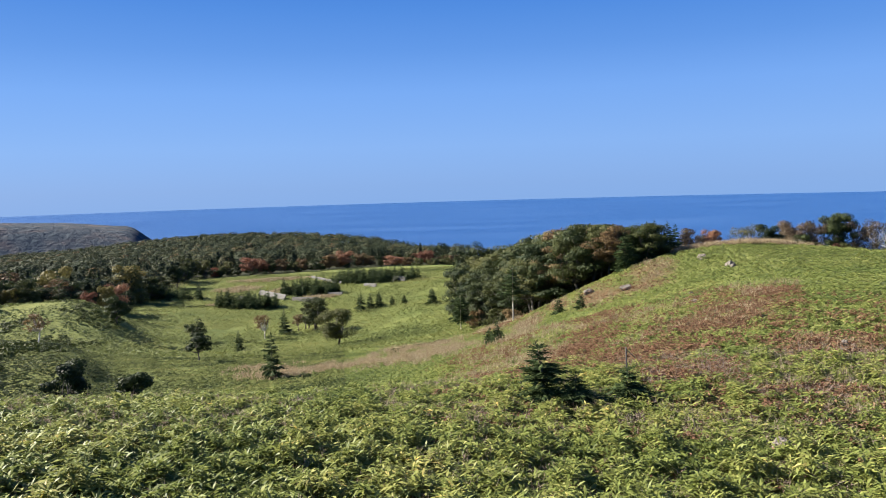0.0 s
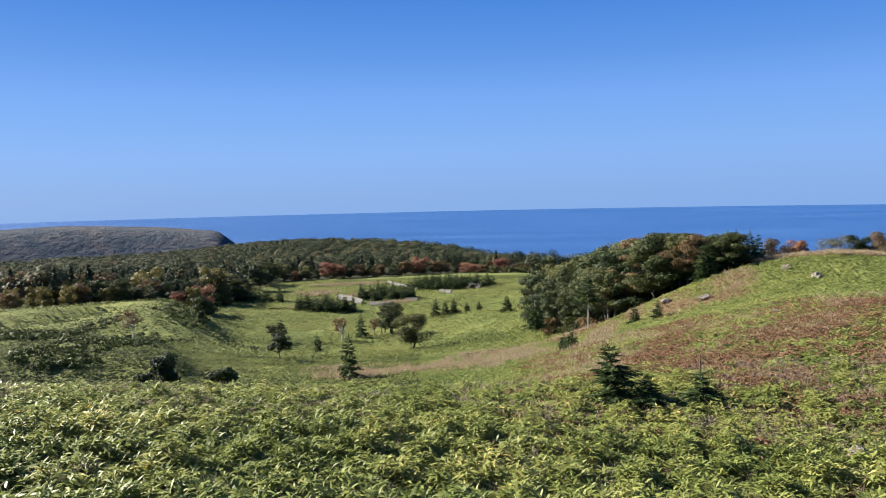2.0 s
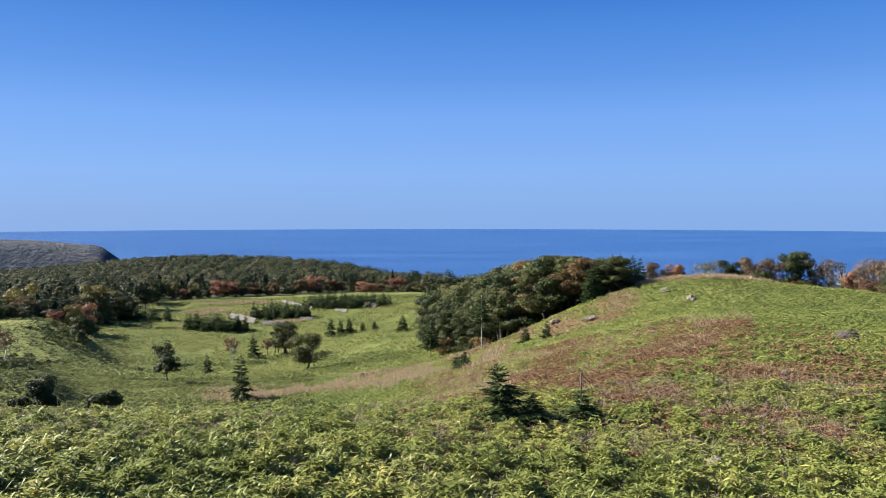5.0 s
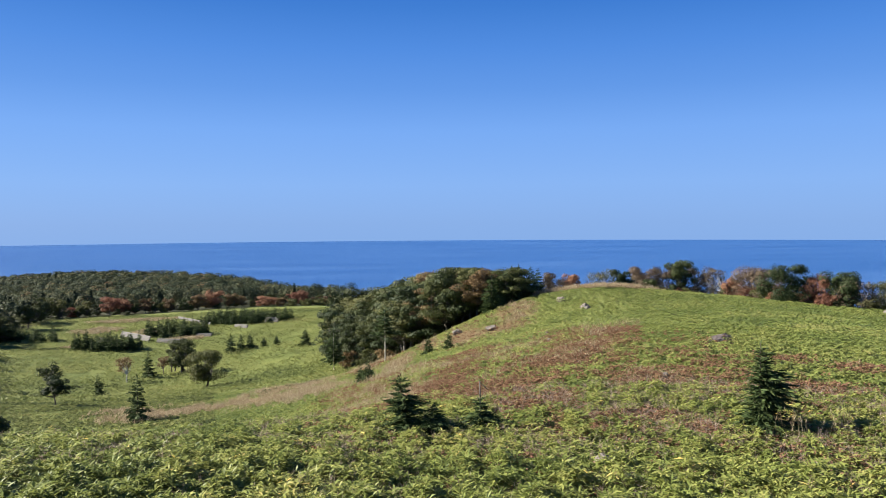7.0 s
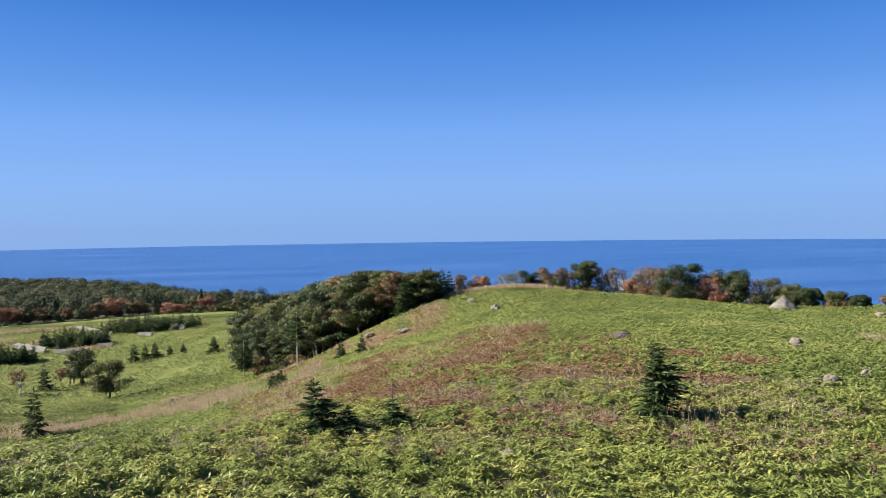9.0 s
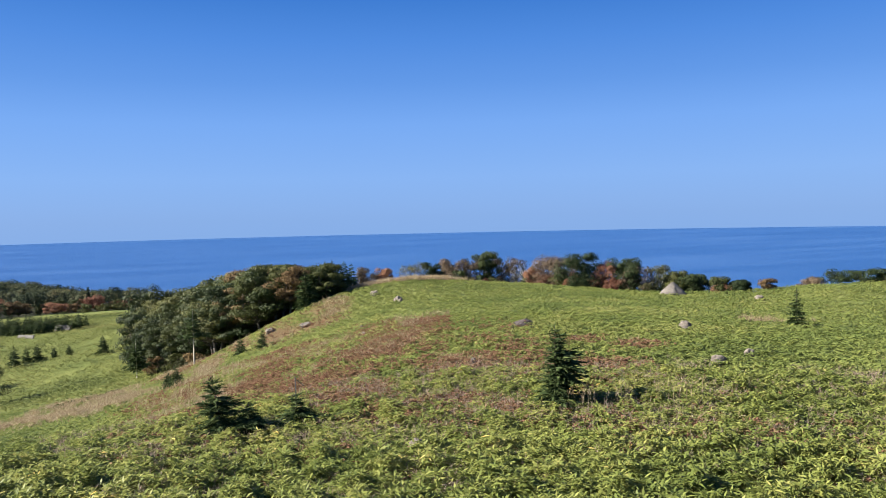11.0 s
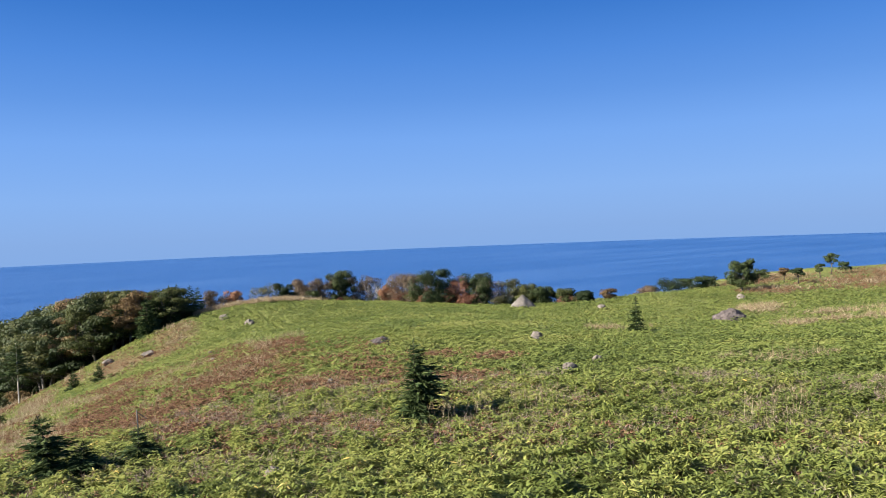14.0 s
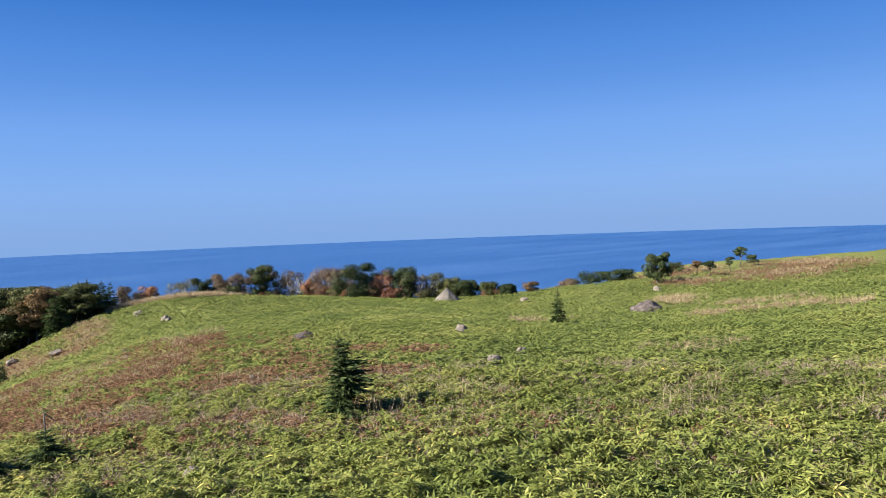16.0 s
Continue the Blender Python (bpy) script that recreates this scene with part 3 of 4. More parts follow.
    b, w, L, W, D = shoots(rng, x[keep], y[keep], 6, 0.3, (0.4, 1.4), 0.2, 0.008, (0.0, 0.6))
    stuff("dead_stalks", blades("dead_stalks", b, w, L, W, D, DEAD, False, 0.8, rng, slim=True), "grey brown dead stalks standing among the bamboo", "stalks")


plant_cover()


# ---- parts and things ----
def part(name, me, mat, parent, label=""):
    if isinstance(me, bmesh.types.BMesh):
        bm, me = me, bpy.data.meshes.new(name)
        bm.to_mesh(me)
        bm.free()
    if mat and not me.materials:
        me.materials.append(mat)
    ob = new(name, me)
    ob.parent = parent
    if label:
        ob["label"] = label
    return ob


def thing(name, x, y, label, category, group="", turn=0.0, sink=0.05):
    ob = new(name)
    ob.empty_display_size = 0.2
    ob.matrix_basis = pose(x, y, float(height(x, y)) - sink, 0, 0, turn)
    return tagged(ob, label, category, group)


def tube(bm, pts, radii, sides=7):
    """A tapered limb along pts."""
    rings = []
    for i, p in enumerate(pts):
        d = (pts[min(i + 1, len(pts) - 1)] - pts[max(i - 1, 0)]).normalized()
        u = d.orthogonal().normalized()
        v = d.cross(u)
        rings.append([bm.verts.new(p + (u * math.cos(k * 6.2832 / sides) + v * math.sin(k * 6.2832 / sides)) * radii[i]) for k in range(sides)])
    for a, b in zip(rings, rings[1:]):
        for k in range(sides):
            f = bm.faces.new((a[k], a[(k + 1) % sides], b[(k + 1) % sides], b[k]))
            f.smooth = True
    bm.faces.new(rings[-1])


def fir(name, x, y, h, w, seed, label, group="", tiers=11, around=8, twigs=7, bare=0.06, lean=0.0, fat=1.0, sweep=None, bushy=0.42, ragged=0.2, twig=1.0, taper=0.8, mix=0.5):
    """A conifer: trunk and whorls of flat drooping branches. sweep: bearing of the side on which branches are longer; mix: how far the whorls run into one another."""
    g = np.random.default_rng(seed)
    root = thing(name, x, y, label, "conifer", group)
    bm = bmesh.new()
    pts = [Vector((lean * h * t * t, 0, h * t)) for t in (0, 0.25, 0.5, 0.75, 1.0)]
    tube(bm, pts, [h * 0.012 * (1 - 0.93 * t) + 0.003 for t in (0, 0.25, 0.5, 0.75, 1.0)])
    part("trunk", bm, PALE_BARK if bare > 0.2 else FIR_BARK, root)
    step = h * (1 - bare) / tiers
    for i in range(tiers):
        t = bare + (0.97 - bare) * ((i + 0.3 * g.uniform()) / tiers) ** 0.92
        reach = w / 2 * fat * ((1 - t) ** taper * 0.97 + 0.06) * g.uniform(1 - ragged, 1 + ragged)
        bs, ws, ls, wd, dr = [], [], [], [], []
        n = max(5, int(around * (1 - 0.3 * t)))
        for k in range(n):
            a = k * 6.2832 / n + g.uniform(0, 0.8) + i
            ext = reach * g.uniform(0.6, 1.15)
            if sweep is not None:
                ext *= 1 + 0.4 * math.cos(a - sweep)
            d = np.array([math.cos(a), math.sin(a), 0.42 * t - 0.1 + g.normal(0, 0.07)])
            s = np.array([-math.sin(a), math.cos(a), 0])
            o = np.array([lean * h * t * t, 0, h * t + step * g.uniform(-mix, mix)])
            for q in range(twigs):
                u = (q + 0.35) / twigs
                p = o + d * ext * u + np.array([0, 0, -0.16 * ext * u * u])
                tl = max(ext * (0.46 * (1 - u) + 0.2), 0.05 * h * (1 - t)) * g.uniform(0.8, 1.2) * twig
                for sg in (-1, 1):
                    bs.append(p)
                    ws.append(d * 0.75 + s * sg * g.uniform(0.4, 1.0) + np.array([0, 0, g.normal(0.0, 0.4 * mix)]))
                    ls.append(tl)
                    wd.append(max(bushy * tl, 0.011 * h * twig))
                    dr.append(g.uniform(0.05, 0.35))
            bs.append(o + d * ext * 0.72)
            ws.append(d)
            ls.append(ext * 0.34)
            wd.append(0.022 * h * twig)
            dr.append(0.1)
        if i == tiers - 1:
            for k in range(6):
                bs.append(np.array([lean * h * 0.9, 0, h * (0.88 + 0.02 * k)]))
                ws.append(np.array([g.normal(0, 0.25), g.normal(0, 0.25), 1.0]))
                ls.append(h * 0.07)
                wd.append(h * 0.02)
                dr.append(0.0)
        me = blades("branch_whorl", np.array(bs), np.array(ws), np.array(ls), np.array(wd), np.array(dr), FIR_NEEDLES, False, 1.1, g)
        part("branch_whorl", me, None, root)
    return root


def broadleaf(name, x, y, h, w, seed, label, leafmat, category="tree", group="", leaves=1500, clear=0.25, size=None, lobes=20, flat=0.6, bark=None, lean=(0.0, 0.0), stems=1, turn=0.0, low=0.22, clump=1.0):
    """A windswept broad-leaved tree: stems with limbs and a crown of many small leaves gathered in uneven clumps."""
    g = np.random.default_rng(seed)
    root = thing(name, x, y, label, category, group, turn)
    ch = h * (1 - clear)
    tops = []
    for k in range(lobes):
        a, q = g.uniform(0, 6.28), g.uniform(0, 1) ** 0.6
        zz = clear * h + ch * g.uniform(low, 0.86)
        shrink = math.sqrt(max(0.08, 1 - ((zz - clear * h) / ch - 0.42) ** 2 / 0.42))
        rad = w / 2 * 0.8 * q * shrink
        tops.append(np.array([math.cos(a) * rad + lean[0] * zz, math.sin(a) * rad + lean[1] * zz, zz]))
    bm = bmesh.new()
    for s in range(stems):
        off = Vector((g.normal(0, 0.05 * w * (stems > 1)), g.normal(0, 0.05 * w * (stems > 1)), 0))
        fork = off + Vector((lean[0] * h * 0.35 + g.normal(0, 0.04 * h), lean[1] * h * 0.35 + g.normal(0, 0.04 * h), h * max(0.22, clear)))
        r0 = 0.024 * h + 0.012
        mid = (off + fork) / 2 + Vector((g.normal(0, 0.02 * h), g.normal(0, 0.02 * h), 0))
        tube(bm, [off, mid, fork], [r0, r0 * 0.8, r0 * 0.66])
        for c in tops[s::stems]:
            e = Vector(c)
            m = fork.lerp(e, 0.5) + Vector((g.normal(0, 0.05 * w), g.normal(0, 0.05 * w), -0.04 * h))
            tube(bm, [fork, m, e], [r0 * 0.5, r0 * 0.28, r0 * 0.08], 5)
    part("trunk", bm, bark or BARK, root)
    if leaves:
        size = (size or max(0.13, 0.045 * h)) * 1.35
        per = int(leaves * 1.7) // lobes
        bs, ws = [], []
        for c in tops:
            lr = w * clump * g.uniform(0.12, 0.22)
            d = unit(g.normal(0, 1, (per, 3)))
            rad = lr * g.uniform(0.45, 1.08, (per, 1)) ** 0.6
            p = c + d * rad * np.array([1, 1, flat])
            bs.append(p)
            ws.append(d + np.array([0, 0, 0.3]) + g.normal(0, 0.24, (per, 3)))
        b, wv = np.concatenate(bs), np.concatenate(ws)
        m = len(b)
        me = blades("crown", b, g.normal(0, 1, (m, 3)), size * g.uniform(0.6, 1.3, m), size * g.uniform(0.55, 0.95, m), g.uniform(0, 0.3, m), leafmat, False, 0.5, g, face=wv, slim=True)
        part("crown", me, None, root)
    return root


def boulder(name, x, y, w, h, seed, label, peak=0.0, deep=0.8, turn=0.0, mat=None):
    g = random.Random(seed)
    bm = bmesh.new()
    bmesh.ops.create_icosphere(bm, subdivisions=4, radius=1.0)
    off = Vector((g.uniform(0, 50), g.uniform(0, 50), g.uniform(0, 50)))
    for v in bm.verts:
        p = v.co.copy()
        k = 1 + 0.26 * noise.noise(p * 1.3 + off) + 0.16 * noise.noise(p * 2.9 + off) + 0.08 * abs(noise.noise(p * 6 + off)) + 0.04 * noise.noise(p * 12 + off)
        p *= 1 + (k - 1) * (0.4 if peak > 0.3 else 1.0)
        if peak:
            t = max(0.0, p.z)
            p.x *= 1 - peak * t
            p.y *= 1 - peak * t
        v.co = Vector((p.x * w / 2, p.y * w / 2 * deep, p.z * h))
    me = bpy.data.meshes.new(name)
    bm.to_mesh(me)
    bm.free()
    me.polygons.foreach_set("use_smooth", np.zeros(len(me.polygons), bool))
    me.materials.append(mat or ROCK)
    ob = new(name, me)
    ob.matrix_basis = pose(x, y, float(height(x, y)) + 0.05, 0, 0, turn)
    return tagged(ob, label, "rock", "rocks on the hillside")


# ---- young firs near the viewpoint ----
fir("fir_tree", 10.2, 14.0, 2.25, 1.5, 47, "young dark green fir standing alone in bamboo grass", tiers=17, around=14, twigs=18, sweep=0.0, bushy=0.27, ragged=0.3, twig=0.72, taper=0.65, mix=0.3)
fir("fir_tree", 2.25, 17.2, 1.7, 1.3, 42, "bushy young fir leaning in the bamboo grass", tiers=11, around=12, twigs=18, lean=-0.12, bushy=0.25, fat=1.2, ragged=0.3, twig=0.7, taper=0.6, mix=0.3)
fir("fir_tree", 2.9, 16.8, 1.0, 1.15, 43, "low spreading fir sapling beside a taller one", tiers=8, around=12, twigs=15, fat=1.3, bushy=0.27, ragged=0.4, twig=0.75, mix=0.3)
fir("fir_tree", 4.15, 17.0, 1.05, 1.3, 44, "low spreading fir sapling at a wooden stake", tiers=8, around=12, twigs=15, fat=1.3, bushy=0.27, ragged=0.4, twig=0.75, mix=0.3)
fir("fir_tree", 30.1, 23.9, 1.95, 0.95, 45, "small dense dark fir on the open slope", tiers=14, around=10, twigs=6, fat=1.15)


def stake():
    root = thing("wooden_stake", 4.4, 18.2, "thin grey wooden stake with a broken slat", "stake")
    bm = bmesh.new()
    tube(bm, [Vector((0, 0, 0)), Vector((0.01, 0, 0.7)), Vector((0.0, 0, 1.2))], [0.02, 0.018, 0.016], 6)
    part("post", bm, WEATHERED, root)
    bm = bmesh.new()
    tube(bm, [Vector((0.0, 0, 1.16)), Vector((0.10, 0, 1.06)), Vector((0.24, 0, 0.93))], [0.014, 0.014, 0.010], 5)
    part("broken_slat", bm, BARK, root)


stake()

# ---- trees and firs of the meadow: x, y, height, width ----
MID_FIRS = [(-11.7, 48.9, 3.3, 2.1), (-25.8, 117.2, 4.2, 2.4), (-27.0, 95.4, 2.7, 1.9), (-15.8, 136.4, 3.4, 2.3), (-14.2, 138.1, 2.8, 1.9), (-12.6, 138.3, 2.9, 2.3), (-10.2, 139.1, 1.7, 1.5), (-7.9, 138.7, 1.7, 1.5), (-2.5, 131.5, 3.1, 2.6),
            (2.4, 144.7, 6.2, 3.3), (7.7, 50.9, 1.3, 1.0), (8.9, 49.1, 1.35, 0.9), (2.6, 38.8, 1.4, 1.0), (2.4, 42.0, 1.1, 0.95)]
for i, (x, y, h, w) in enumerate(MID_FIRS):
    fir("fir_tree", x, y, h, w, 60 + i, "small dark pointed fir on the grassy slope", "scattered firs", tiers=13, around=9, twigs=7, fat=1.1, bushy=0.28)
fir("fir_tree", 1.5, 80.6, 4.6, 3.6, 81, "dark fir with a pale bare lower trunk at the grove", "grove firs", tiers=13, around=10, twigs=7, bare=0.3, fat=1.1, bushy=0.26, mix=0.3)
fir("fir_tree", 5.4, 60.2, 4.6, 3.0, 82, "dark fir with a pale bare lower trunk at the grove", "grove firs", tiers=12, around=10, twigs=7, bare=0.5, fat=1.15, bushy=0.26, mix=0.3)
for i, (x, y, h, w) in enumerate([(14.4, 59.6, 3.2, 2.2), (15.4, 60.9, 3.5, 2.3), (16.4, 60.6, 3.3, 2.1), (17.4, 62.0, 3.4, 2.2), (18.4, 61.6, 2.9, 2.0), (19.4, 62.8, 2.7, 1.9)]):
    fir("fir_tree", x, y, h, w, 90 + i, "dark pointed fir at the upper end of the grove", "grove firs", tiers=14, around=10, twigs=7, fat=1.1, bushy=0.26)

broadleaf("oak_tree", -14.5, 97.2, 5.1, 5.2, 101, "round-crowned olive green tree with a forked trunk in the meadow", LEAF_OLIVE, clear=0.22, stems=2, leaves=4200, size=0.14, lobes=34, low=0.06, bark=GROVE_BARK)
broadleaf("oak_tree", -21.1, 120.2, 5.7, 5.2, 102, "dark green tree of several stems in the meadow", LEAF_OLIVE, clear=0.2, stems=3, leaves=3600, size=0.15, lobes=30, low=0.08, bark=GROVE_BARK)
broadleaf("oak_tree", -23.0, 121.5, 4.7, 3.2, 103, "dark green tree of several stems in the meadow", LEAF_OLIVE, clear=0.22, stems=2, leaves=2400, size=0.15, low=0.1, bark=GROVE_BARK)
broadleaf("small_tree", -24.1, 119.7, 3.1, 2.1, 104, "slender brownish young tree", LEAF_ORANGE, clear=0.3, leaves=350)
broadleaf("small_tree", -27.7, 112.2, 4.2, 3.2, 105, "thin tree with sparse yellow-brown leaves", LEAF_ORANGE, clear=0.3, leaves=300, bark=PALE_BARK)
broadleaf("small_tree", -21.5, 63.6, 2.5, 2.4, 106, "small umbrella-shaped dark tree in the valley", LEAF_GREEN, clear=0.35, leaves=2200, size=0.09, flat=0.5, bark=GROVE_BARK)
broadleaf("oak_tree", -41.7, 93.5, 4.3, 3.4, 107, "spreading dark tree on the edge of a mound", LEAF_GREEN, clear=0.1, leaves=3000, size=0.13, bark=GROVE_BARK)
broadleaf("small_tree", -33.7, 60.6, 2.7, 2.5, 108, "sparse brown-leaved tree with a pale trunk", LEAF_ORANGE, clear=0.4, leaves=260, bark=PALE_BARK)
broadleaf("bush", -35.7, 104.4, 3.2, 3.2, 109, "dark green bush in the meadow", LEAF_GREEN, "bush", clear=0.05, leaves=900)
broadleaf("bush", -34.1, 101.4, 1.9, 2.4, 110, "dark green bush in the meadow", LEAF_GREEN, "bush", clear=0.05, leaves=600)
broadleaf("bush", -18.0, 34.6, 3.6, 2.4, 111, "dark leafy bush below the bamboo edge", LEAF_GREEN, "bush", clear=0.05, leaves=3000, size=0.1)
broadleaf("bush", -15.0, 34.6, 2.9, 2.1, 112, "dark leafy bush below the bamboo edge", LEAF_GREEN, "bush", clear=0.05, leaves=2600, size=0.1)


for i, (x, y, w) in enumerate(((-4, 246, 5.0), (0, 247, 5.5), (4, 246, 5.0), (8, 243, 5.0), (-9, 246, 5.0))):
    broadleaf("bush", x, y, 2.4, w, 125 + i, "low olive bush under the trees at the wood's edge", LEAF_OLIVE, "bush", "edge bushes", leaves=500, clear=0.02, low=0.02, size=0.3)
for i, (x, y, h, w, mat) in enumerate(((3.2, 82.0, 2.4, 2.6, LEAF_ORANGE), (4.1, 80.4, 2.0, 2.4, LEAF_GREY), (4.9, 77.6, 2.2, 2.4, LEAF_OLIVE), (5.6, 74.5, 1.8, 2.2, LEAF_GREY), (6.2, 70.5, 1.5, 2.0, LEAF_ORANGE))):
    broadleaf("bush", x, y, h, w, 115 + i, "brownish bush at the lower edge of the grove", mat, "bush", "grove bushes", leaves=600, clear=0.04, low=0.04, size=0.13)


# ---- the grove on the slope ----
def plant_grove():
    g = np.random.default_rng(17)
    kinds = [("oak_tree", LEAF_GREEN, "dense dark green oak in the sheltered grove"), ("oak_tree", LEAF_OLIVE, "olive green oak in the sheltered grove"), ("oak_tree", LEAF_GREEN, "dense dark green oak in the sheltered grove"),
             ("maple_tree", LEAF_RED, "red autumn maple in the grove"), ("oak_tree", LEAF_OLIVE, "olive green oak in the sheltered grove"), ("birch_tree", LEAF_ORANGE, "yellow-brown autumn tree in the grove")]
    protos = []
    for i, (n, m, lab) in enumerate(kinds):
        protos.append(broadleaf(n, 12 + i, 70, 6.0, 5.0, 200 + i, lab, m, group="grove trees", leaves=5200, size=0.11, clear=(0.14, 0.3, 0.26, 0.2, 0.16, 0.3)[i], lobes=40, clump=0.85, flat=0.42, low=0.1, bark=GROVE_BARK))
    used = set()
    for az0 in np.arange(2.0, 15.2, 0.62):
        front = float(np.interp(az0, [2.0, 5.0, 7.0, 17.0], [83, 78, 66, 61]))
        for row in range(6):
            d = front + 2 + row * 5.0 + g.uniform(-1.6, 1.6)
            az = az0 + g.uniform(-0.3, 0.3) + 0.3 * (row % 2)
            if d > float(np.interp(az, [2, 10, 16.5], [106, 92, 76])):
                continue
            x, y = d * math.sin(radians(az)), d * math.cos(radians(az))
            el = 0.5 + g.uniform(-0.6, 0.2) + float(np.interp(az, [2.1, 3.6, 5.2, 6.9, 8.5, 11.2, 12.6, 15.3, 16.5], [-4.4, -4.2, -3.7, -3.15, -3.0, -2.85, -3.25, -3.4, -3.7]))
            z = float(height(x, y))
            h = (row >= 2) * 1.0 + min(EYE + d * math.tan(radians(el)) - z, 5.6 + 0.2 * (d - front) + g.uniform(-0.7, 0.7))
            if h < 1.6:
                continue
            k = int(g.choice([0, 1, 2, 3, 4, 5], p=[0.22, 0.28, 0.18, 0.0, 0.28, 0.04] if row < 2 else [0.22, 0.22, 0.16, 0.12, 0.17, 0.11]))
            if k in (3, 5) and az < 8.6:
                k = 4
            s = h / 6.0
            wide = g.uniform(0.85, 1.15) * max(s, 0.75)
            m = pose(x, y, z - (0.3 if row < 2 else 1.3), 0, 0, g.uniform(0, 360)) @ Matrix.Diagonal((wide, wide, s, 1))
            if k not in used:
                used.add(k)
                protos[k].matrix_basis = m
            else:
                ob = copy_thing(protos[k], Matrix())
                ob.matrix_basis = m
    for x, y, top, wide in ((14.2, 69.6, 2.3, 0.85), (11.8, 76.0, 0.6, 0.5), (17.6, 70.5, 1.6, 0.6)):
        z = float(height(x, y))
        red = copy_thing(protos[3], Matrix())
        red.matrix_basis = pose(x, y, z, 0, 0, 40 * x) @ Matrix.Diagonal((wide, wide, (top - z) / 6.0, 1))
    return protos


GROVE = plant_grove()

# ---- trees along the crest: x, y, height, width, kind ----
CREST = [(18.6, 70.5, 5.6, 2.6, "y"), (22.8, 69.4, 3.8, 2.8, "o"), (24.7, 68.8, 3.1, 2.0, "r"), (27.4, 67.8, 3.3, 2.8, "w"), (29.4, 67.2, 3.1, 2.8, "g"), (30.9, 66.4, 3.1, 2.6, "o"), (32.5, 66.0, 3.2, 2.8, "o"),
         (34.3, 65.2, 3.8, 2.9, "g"), (35.6, 64.6, 3.1, 2.2, "b"), (36.9, 64.0, 3.0, 2.5, "b"), (38.6, 62.9, 1.7, 1.9, "r"), (39.9, 62.2, 2.7, 3.3, "o"), (41.2, 61.2, 2.6, 2.4, "o"), (42.5, 60.4, 2.9, 3.8, "g"),
         (44.4, 59.0, 2.2, 2.1, "r"), (45.7, 58.0, 2.5, 2.9, "g"), (46.8, 57.0, 2.0, 2.8, "b"), (48.5, 55.8, 2.2, 2.1, "w"), (49.6, 55.0, 1.9, 2.4, "y"), (50.9, 53.8, 1.7, 2.5, "g"), (52.6, 51.8, 1.4, 1.9, "y"), (53.6, 50.6, 1.2, 1.7, "g")]
KINDS = {"g": (LEAF_GREEN, "wind-pruned dark green tree on the crest above the sea", 1900), "o": (LEAF_DUSK, "wind-pruned brownish green tree on the crest", 1000), "r": (LEAF_RED, "low red-leaved autumn tree on the crest", 900),
         "w": (LEAF_GREY, "gnarled grey-green tree with pale bare limbs", 500), "y": (LEAF_OLIVE, "light olive tree on the crest above the sea", 900), "b": (LEAF_DUSK, "nearly bare reddish grey tree on the crest", 420)}


def brow(x, y):
    """Draws what stands on the brow in to where the land breaks off."""
    f = 1 - 0.1 * float(ease(29, 36, math.degrees(math.atan2(x, y))))
    return x * f, y * f, f


for i, (x, y, h, w, k) in enumerate(CREST):
    x, y, f = brow(x, y)
    h, w = h * (1 + 2.0 * (1 - f)), w * (1 + 0.5 * (1 - f))
    mat, lab, n = KINDS[k]
    broadleaf("crest_tree", x, y, h, w * 1.25, 300 + i, lab, mat, group="crest trees", leaves=int(n * 4), clear=0.05, low=0.03, flat=0.72, lobes=36, clump=0.9, stems=3, bark=PALE_BARK if k in "wb" else BARK, size=0.085)
g_crest = random.Random(9)
for i in range(26):
    u = i / 25
    x, y = 22.5 + 31 * u + g_crest.uniform(-0.5, 0.5), 67.5 - 4.6 * u - 12.5 * u * u + g_crest.uniform(-0.8, 0.8)
    mat, lab = ((LEAF_GREY, "low grey-green scrub between the crest trees"), (LEAF_OLIVE, "low olive scrub between the crest trees"), (LEAF_RED, "low reddish scrub between the crest trees"), (LEAF_GREEN, "low dark green scrub between the crest trees"))[g_crest.choice((0, 0, 1, 1, 2, 3))]
    if 0.40 < u < 0.47:
        continue
    x, y, f = brow(x, y)
    broadleaf("shrub", x, y, g_crest.uniform(0.9, 1.6), g_crest.uniform(1.6, 2.6), 370 + i, lab, mat, "shrub", "crest scrub", leaves=1000, clear=0.02, low=0.02, flat=0.7, lobes=16, size=0.085, bark=PALE_BARK)
broadleaf("crest_tree", 54.3, 33.7, 2.9, 2.5, 330, "dense dark green windswept tree with a short trunk", LEAF_GREEN, group="crest trees", leaves=3600, clear=0.14, stems=3, size=0.1, lobes=30, flat=0.7, low=0.12)
for i, (x, y, h, w, mat) in enumerate([(61.4, 34.3, 1.4, 1.0, LEAF_ORANGE), (59.0, 31.7, 1.6, 1.3, LEAF_GREEN), (61.7, 31.3, 1.6, 1.0, LEAF_GREEN), (67.3, 33.3, 2.1, 1.6, LEAF_GREEN), (64.4, 38.3, 1.1, 2.1, LEAF_GREEN), (71.0, 34.0, 0.9, 1.6, LEAF_GREEN)]):
    broadleaf("dwarf_tree", x, y, h, w, 340 + i, "small flat-topped windswept tree on the ridge", mat, group="ridge trees", leaves=900, clear=0.45 if h > 1.2 else 0.1, flat=0.45, lobes=12, size=0.08, bark=FIR_BARK)
